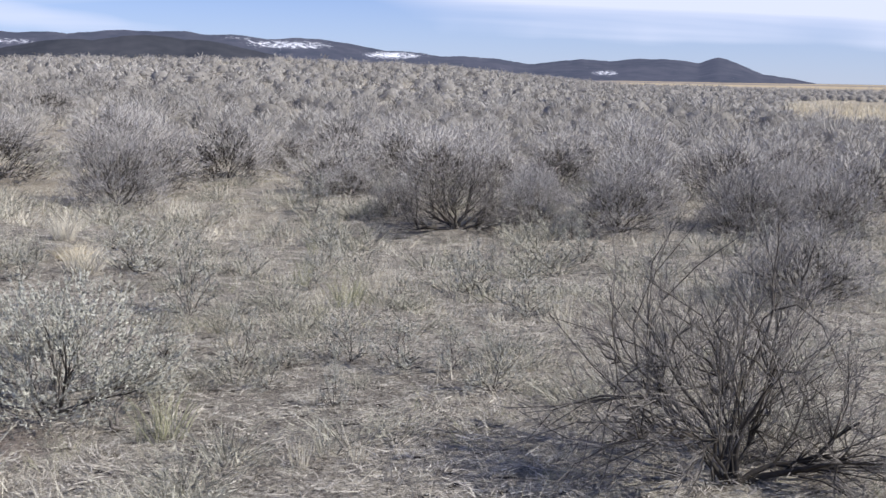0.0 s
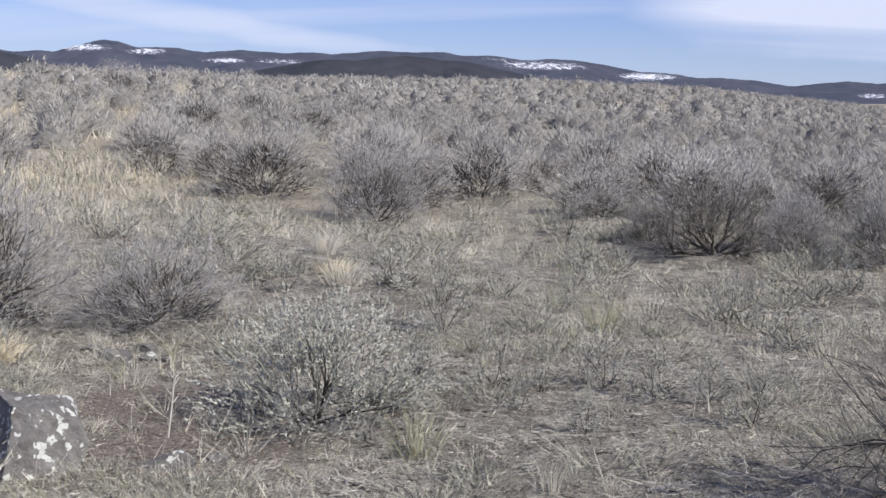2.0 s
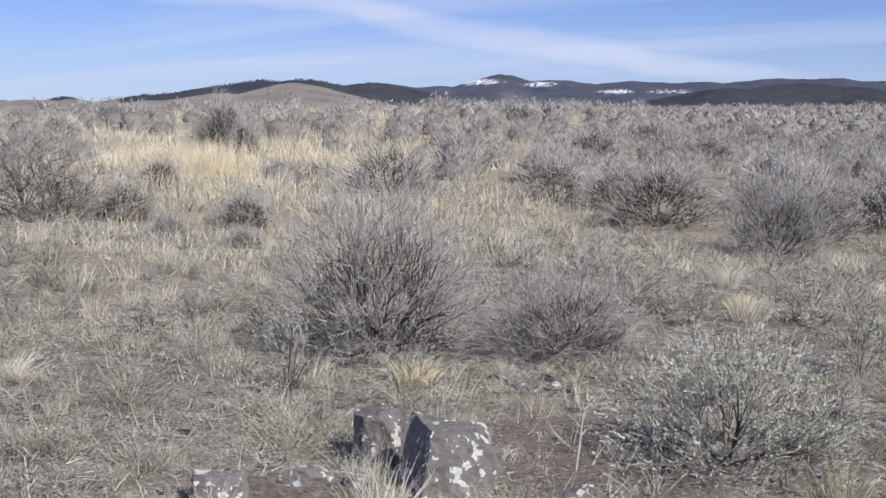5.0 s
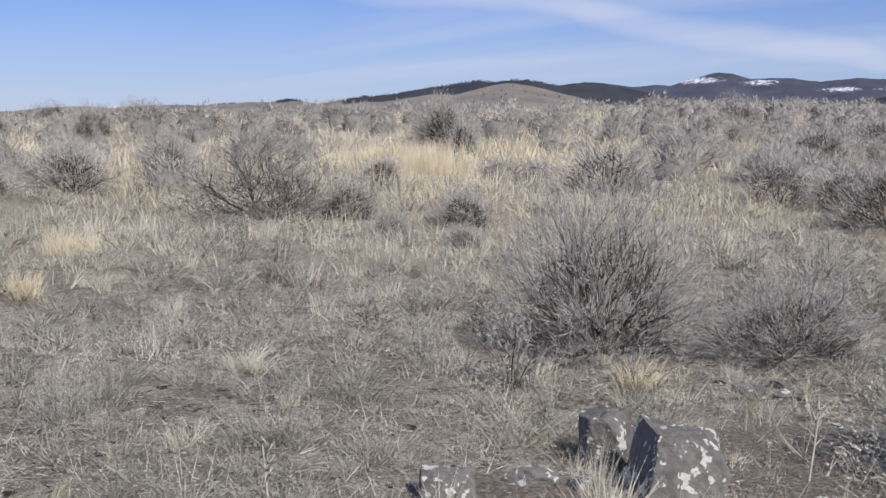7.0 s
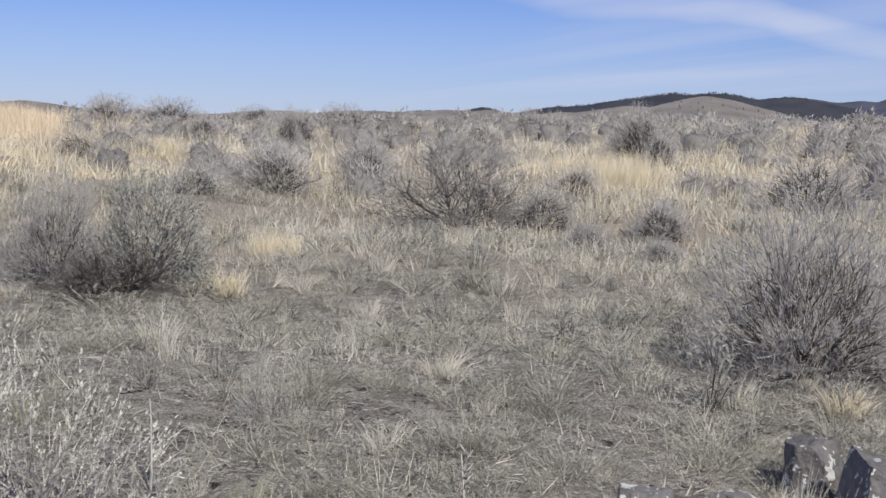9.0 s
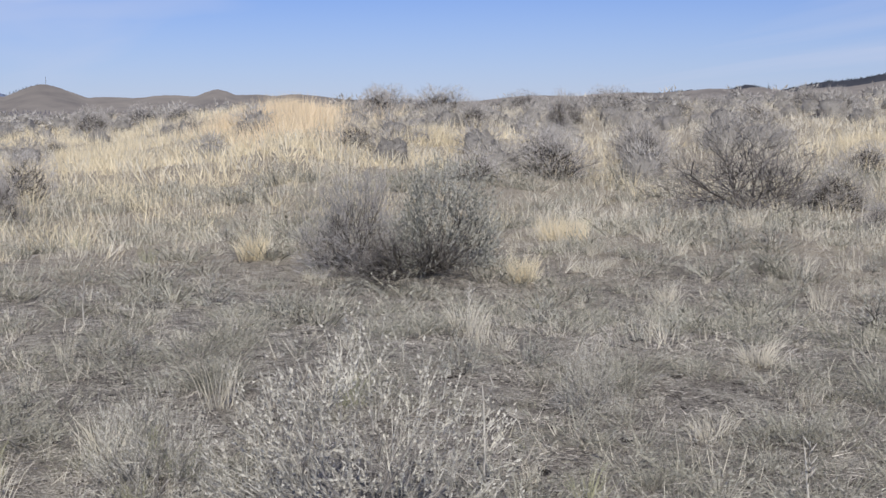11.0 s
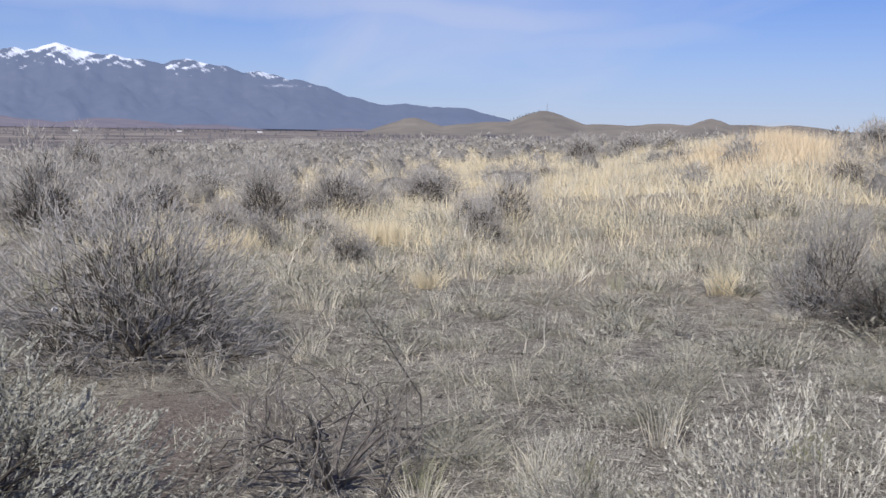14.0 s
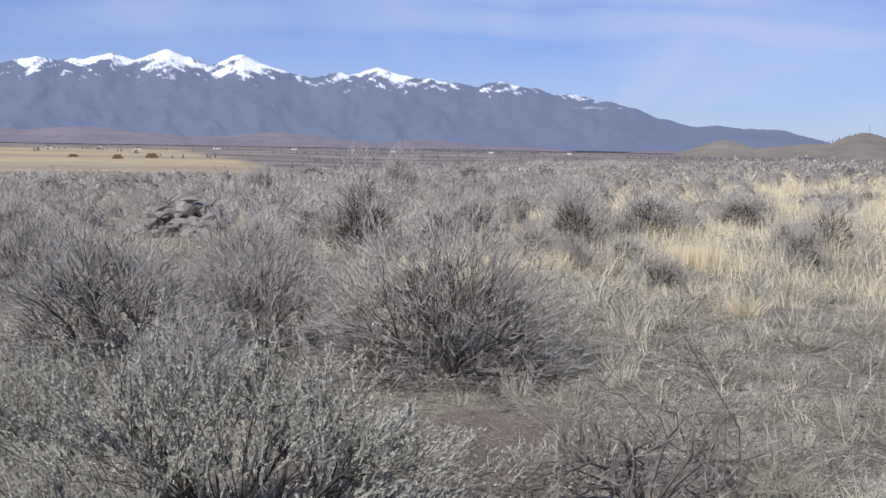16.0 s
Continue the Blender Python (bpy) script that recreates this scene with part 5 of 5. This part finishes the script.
BLOCK = (((0, 0, 1), 0.62), ((1, 0, 0.12), 0.68), ((-1, 0, 0.05), 0.62), ((0, -1, 0.25), 0.66), ((0.1, 1, 0.2), 0.7), ((0.7, -0.2, 0.7), 0.72))
boulder(1, -2.72, 4.86, (0.275, 0.24, 0.35), 47, 0.2, (3, 10), "large split boulder with pale lichen spots", BLOCK)
boulder(2, -3.22, 5.09, (0.18, 0.17, 0.24), 14, 0.4, (5, -8), "angular broken-off boulder beside a larger one", BLOCK)
boulder(4, -3.42, 4.16, (0.18, 0.15, 0.13), 40, 0.3, (0, 0), faces=BLOCK)
for k, (x, y, s) in enumerate(((-3.34, 6.94, 0.11), (-3.18, 7.02, 0.08), (-3.57, 7.09, 0.07), (-3.30, 7.2, 0.09), (-3.08, 7.0, 0.05), (-2.19, 5.02, 0.12), (-3.30, 4.60, 0.11), (-3.12, 4.72, 0.08), (-2.45, 7.1, 0.05), (-2.05, 5.2, 0.06))):
    boulder(10 + k, x, y, (s, s * 0.8, s * 0.5), 37 * k, 0.1, label="small flat lichen-covered stone in the soil")


def stone_heap(x, y):
    root = tagged(new("stone_heap"), "low heap of loose dark grey field stones", "rock pile")
    root.matrix_basis = pose(x, y, float(land(x, y)))
    models = [rock_mesh(200 + k, (1, 0.75, 0.55), 14, detail=2, rough=0.02) for k in range(5)]
    for me in models:
        me.materials[0] = DARKROCK
    rs = np.random.RandomState(3)
    for k in range(150):
        u, q = rs.uniform(-1, 1), rs.uniform(-1, 1)
        s = rs.uniform(0.13, 0.25)
        ob = new("stone", models[k % 5])
        ob.parent = root
        top = 0.66 * (1 - abs(u) ** 3) * (1 - q * q)
        ob.matrix_basis = Matrix.LocRotScale((q * 0.6, u * 0.95, 0.02 + top * rs.uniform(0.05, 0.92)), Euler((rs.normal(0, 0.3), rs.normal(0, 0.3), rs.uniform(0, 6.28))), (s * 1.1, s, s * 0.8))


stone_heap(-23.2, -6.05)


# ---- small dry things ----
def snag(x, y):
    V, F, base = [], [], 0
    rs = np.random.RandomState(4)
    for a, L in ((0.4, 0.2), (2.4, 0.16), (4.2, 0.12)):
        pts = bent(rs, np.array([0, 0, -0.01]), np.array([math.cos(a), math.sin(a), 0.8]), L, 5, 0.35, -0.05)
        base = tube(pts, 0.013, 0.004, 5, V, F, base)
    ob = new("dead_snag", mesh_of("dead_snag", np.vstack(V), np.vstack(F), [DEAD]))
    ob.matrix_basis = pose(x, y, float(land(x, y)))
    return tagged(ob, "short twisted piece of dead sagebrush wood", "dead wood")


snag(-1.45, 5.66)
PALE = material("pale_stalk", (0.40, 0.37, 0.32), (0.68, 0.64, 0.56), scale=20)


def stalk(x, y, h, turn, lean=6):
    V, F = [], []
    rs = np.random.RandomState(int(abs(x) * 100))
    base = tube(bent(rs, np.zeros(3), np.array([math.sin(radians(lean)), 0, 1.0]), h, 5, 0.05, 0.0), 0.006, 0.003, 4, V, F, 0)
    for k in range(9):
        u = rs.uniform(0.45, 1.0)
        a = rs.uniform(0, 6.28)
        F.append(np.array([[base, base + 1, 4 * min(4, int(u * 5))]]))
        base = tube(bent(rs, np.array([math.sin(radians(lean)) * h * u, 0, h * u]), np.array([math.cos(a), math.sin(a), 1.2]), 0.05, 2, 0.1, 0), 0.005, 0.002, 3, V, F, base)
    ob = new("dry_stalk", mesh_of("dry_stalk", np.vstack(V), np.vstack(F), [PALE]))
    ob.matrix_basis = pose(x, y, float(land(x, y)), 0, 0, turn)
    return tagged(ob, "single pale dry flower stalk standing upright", "stalk", group="dry stalks")


def seed_head(x, y, h):
    bm = bmesh.new()
    bmesh.ops.create_icosphere(bm, subdivisions=2, radius=0.022)
    for v in bm.verts:
        v.co *= 1 + 0.25 * noise.noise(v.co * 90)
    me = bpy.data.meshes.new("seed_head"); bm.to_mesh(me); bm.free(); me.materials.append(SIDING)
    ob = new("seed_head", me)
    ob.matrix_basis = pose(x + 0.04, y, float(land(x, y)) + h)
    return tagged(ob, "small white dry seed head on a stalk", "seed head")


SIDING = material("white_siding", (0.6, 0.6, 0.6), (0.85, 0.85, 0.85), scale=0.5)
for x, y, h, a in ((-9.70, 2.43, 0.32, 0), (-9.38, -1.0, 0.42, 200), (1.6, 6.4, 0.55, 90), (-2.4, 5.5, 0.3, 40), (-4.9, 2.75, 0.4, 70), (-6.9, 0.2, 0.28, 10), (-3.9, 3.6, 0.25, 130), (-7.6, 4.4, 0.3, 60)):
    stalk(x, y, h, a)
    if h == 0.42:
        seed_head(x, y, h)


# ---- things in the valley ----
def at_bearing(b, d):
    x, y = -math.sin(radians(b)) * d, math.cos(radians(b)) * d
    return x, y, float(land(x, y))


HAY = material("weathered_hay", (0.10, 0.06, 0.04), (0.22, 0.14, 0.09), scale=0.8, big=0.2)
ROOFING = material("roof_sheet", (0.10, 0.09, 0.09), (0.2, 0.18, 0.18), rough=0.6, scale=0.5)


def stack(b, d, w, h):
    """A long haystack of big bales with a sagging rounded top."""
    x, y, z = at_bearing(b, d)
    root = tagged(new("haystack"), "dark brown weathered stack of hay bales in a stubble field", "haystack", group="haystacks")
    root.matrix_basis = pose(x, y, z, 0, 0, b)
    nx, nz = max(2, int(w / 2.4)), 2
    bm = bmesh.new()
    bmesh.ops.create_cube(bm, size=1.0)
    bmesh.ops.bevel(bm, geom=bm.edges[:], offset=0.12, segments=1, affect="EDGES")
    me = bpy.data.meshes.new("bale"); bm.to_mesh(me); bm.free(); me.materials.append(HAY)
    rs = np.random.RandomState(int(d + b))
    for j in range(nz):
        for i in range(nx - j):
            ob = new("bale", me)
            ob.parent = root
            ob.matrix_basis = Matrix.LocRotScale(((i - (nx - 1 - j) / 2) * w / nx, rs.uniform(-0.3, 0.3), h * (j + 0.46) / nz), Euler((0, 0, rs.uniform(-0.05, 0.05))), (w / nx * 1.02, w / nx * 1.4, h / nz * 1.04))


def farmhouse(b, d, w, h):
    x, y, z = at_bearing(b, d)
    root = tagged(new("farmhouse"), "tiny far white farm building in the valley", "house", group="far farm buildings")
    root.matrix_basis = pose(x, y, z, 0, 0, b + 15)
    bm = bmesh.new(); bmesh.ops.create_cube(bm, size=1.0)
    for v in bm.verts:
        v.co = Vector((v.co.x * w, v.co.y * w * 0.7, (v.co.z + 0.5) * h))
    me = bpy.data.meshes.new("wall"); bm.to_mesh(me); bm.free(); me.materials.append(SIDING)
    part("wall", me, root)
    e, k = w * 0.55, w * 0.42
    me = bpy.data.meshes.new("roof")
    me.from_pydata([(-e, -k, h), (e, -k, h), (e, k, h), (-e, k, h), (-e, 0, h * 1.6), (e, 0, h * 1.6)], [], [(0, 1, 5, 4), (2, 3, 4, 5), (0, 4, 3), (1, 2, 5), (0, 3, 2, 1)])
    me.materials.append(ROOFING)
    part("roof", me, root)


for b, d, w, h in ((107.0, 1150, 11, 4), (108.45, 1080, 9, 3.6), (110.3, 1150, 9, 2.4)):
    stack(b, d, w, h)
for b, d, w, h in ((107.6, 1950, 9, 3), (104.2, 2300, 11, 4), (111.3, 2000, 8, 3), (100.8, 2600, 10, 3), (96.4, 2300, 8, 3), (92.0, 2500, 8, 3), (88.5, 2600, 9, 3), (109.2, 2450, 9, 3), (78.2, 2150, 22, 3)):
    farmhouse(b, d, w, h)


def woods(name, places, label, mat):
    """Small far trees joined: each a ragged cone of a few clumps."""
    rs = np.random.RandomState(9)
    vs, fs, base = [], [], 0
    for x, y, z, h in places:
        for k in range(3):
            r = h * (0.34 - 0.09 * k); zc = z + h * (0.05 + 0.28 * k)
            a = np.arange(6) * 1.047 + rs.uniform(0, 1)
            rr = r * rs.uniform(0.6, 1.15, 6)
            V = np.stack([x + np.cos(a) * rr, y + np.sin(a) * rr, zc + rs.uniform(-0.04, 0.08, 6) * h], 1)
            V = np.vstack([V, [[x + rs.normal(0, 0.04) * h, y, zc + h * 0.45]]])
            i = np.arange(6)
            vs.append(V); fs.append(np.stack([i, (i + 1) % 6, np.full(6, 6)], 1) + base); base += 7
    return tagged(new(name, mesh_of(name, np.vstack(vs), np.vstack(fs), [mat])), label, "trees", kind="stuff")


# grey leafless trees, lightened in base colour to stand for valley haze
HAZYTREE = material("hazy_bare_trees", (0.11, 0.105, 0.12), (0.20, 0.188, 0.195), scale=0.05, big=0.01)
trees = []
for _ in range(900):
    b = rs.uniform(79, 117); d = rs.uniform(900, 3300)
    if noise.noise((b * 0.5, d * 0.004, 5.0)) < 0.08 or (b > 100.5 and d < 1900):
        continue
    x, y, z = at_bearing(b, d)
    trees.append((x, y, z, rs.uniform(2.5, 5)))
for _ in range(120):
    b = rs.normal(93.5, 2.6); x, y, z = at_bearing(b, rs.uniform(2500, 2700))
    trees.append((x, y, z, rs.uniform(4, 9)))
for b, d in ((100.9, 800), (100.4, 820), (101.5, 780), (99.0, 760), (98.2, 900), (101.9, 830)):
    x, y, z = at_bearing(b, d)
    trees.append((x, y, z, rs.uniform(3, 5)))
for _ in range(150):
    b = rs.uniform(75.5, 86); d = rs.uniform(1900, 2100)
    x, y, z = at_bearing(b, d)
    trees.append((x, y, z, rs.uniform(3, 6.5)))
for k in range(70):
    b = rs.uniform(88, 112); x, y, z = at_bearing(b, 1500 + 400 * math.sin(b * 0.7) + rs.uniform(-40, 40))
    trees.append((x, y, z, rs.uniform(3, 6)))
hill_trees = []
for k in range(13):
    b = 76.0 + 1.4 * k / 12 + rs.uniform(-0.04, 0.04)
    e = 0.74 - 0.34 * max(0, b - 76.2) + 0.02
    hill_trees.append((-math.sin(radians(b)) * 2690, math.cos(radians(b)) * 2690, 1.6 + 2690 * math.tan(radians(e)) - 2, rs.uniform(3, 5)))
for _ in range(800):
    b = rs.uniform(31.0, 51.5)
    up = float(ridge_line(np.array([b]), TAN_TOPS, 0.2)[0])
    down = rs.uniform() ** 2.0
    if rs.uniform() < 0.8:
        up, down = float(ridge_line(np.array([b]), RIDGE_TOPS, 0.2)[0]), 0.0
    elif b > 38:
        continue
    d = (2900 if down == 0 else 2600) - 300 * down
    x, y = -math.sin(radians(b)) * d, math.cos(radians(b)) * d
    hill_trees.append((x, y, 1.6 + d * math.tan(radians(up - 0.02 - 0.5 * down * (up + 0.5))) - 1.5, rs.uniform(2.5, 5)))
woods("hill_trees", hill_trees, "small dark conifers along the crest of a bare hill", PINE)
woods("valley_trees", trees, "dark bare trees and windbreaks far across the valley", HAZYTREE)


def mast(b, d, up, h):
    """A slender lattice mast on the far knoll: three legs and crossbars."""
    x, y = -math.sin(radians(b)) * d, math.cos(radians(b)) * d
    root = tagged(new("radio_mast"), "thin dark lattice mast on a bare knoll", "mast")
    root.matrix_basis = pose(x, y, 1.6 + d * math.tan(radians(up)) - 1.0)
    feet = [np.array([math.cos(a) * 1.0, math.sin(a) * 1.0, 0]) for a in (0, 2.094, 4.189)]
    for foot in feet:
        V, F = [], []
        tube([foot, foot * 0.4 + np.array([0, 0, h])], 0.14, 0.10, 5, V, F, 0)
        part("leg", mesh_of("leg", np.vstack(V), np.vstack(F), [DEAD]), root)
    for k in range(1, 6):
        t = k / 6
        ring = [foot * (1 - 0.6 * t) + np.array([0, 0, h * t]) for foot in feet]
        V, F, base = [], [], 0
        for i in range(3):
            base = tube([ring[i], ring[(i + 1) % 3]], 0.06, 0.06, 4, V, F, base)
        part("crossbar", mesh_of("crossbar", np.vstack(V), np.vstack(F), [DEAD]), root)


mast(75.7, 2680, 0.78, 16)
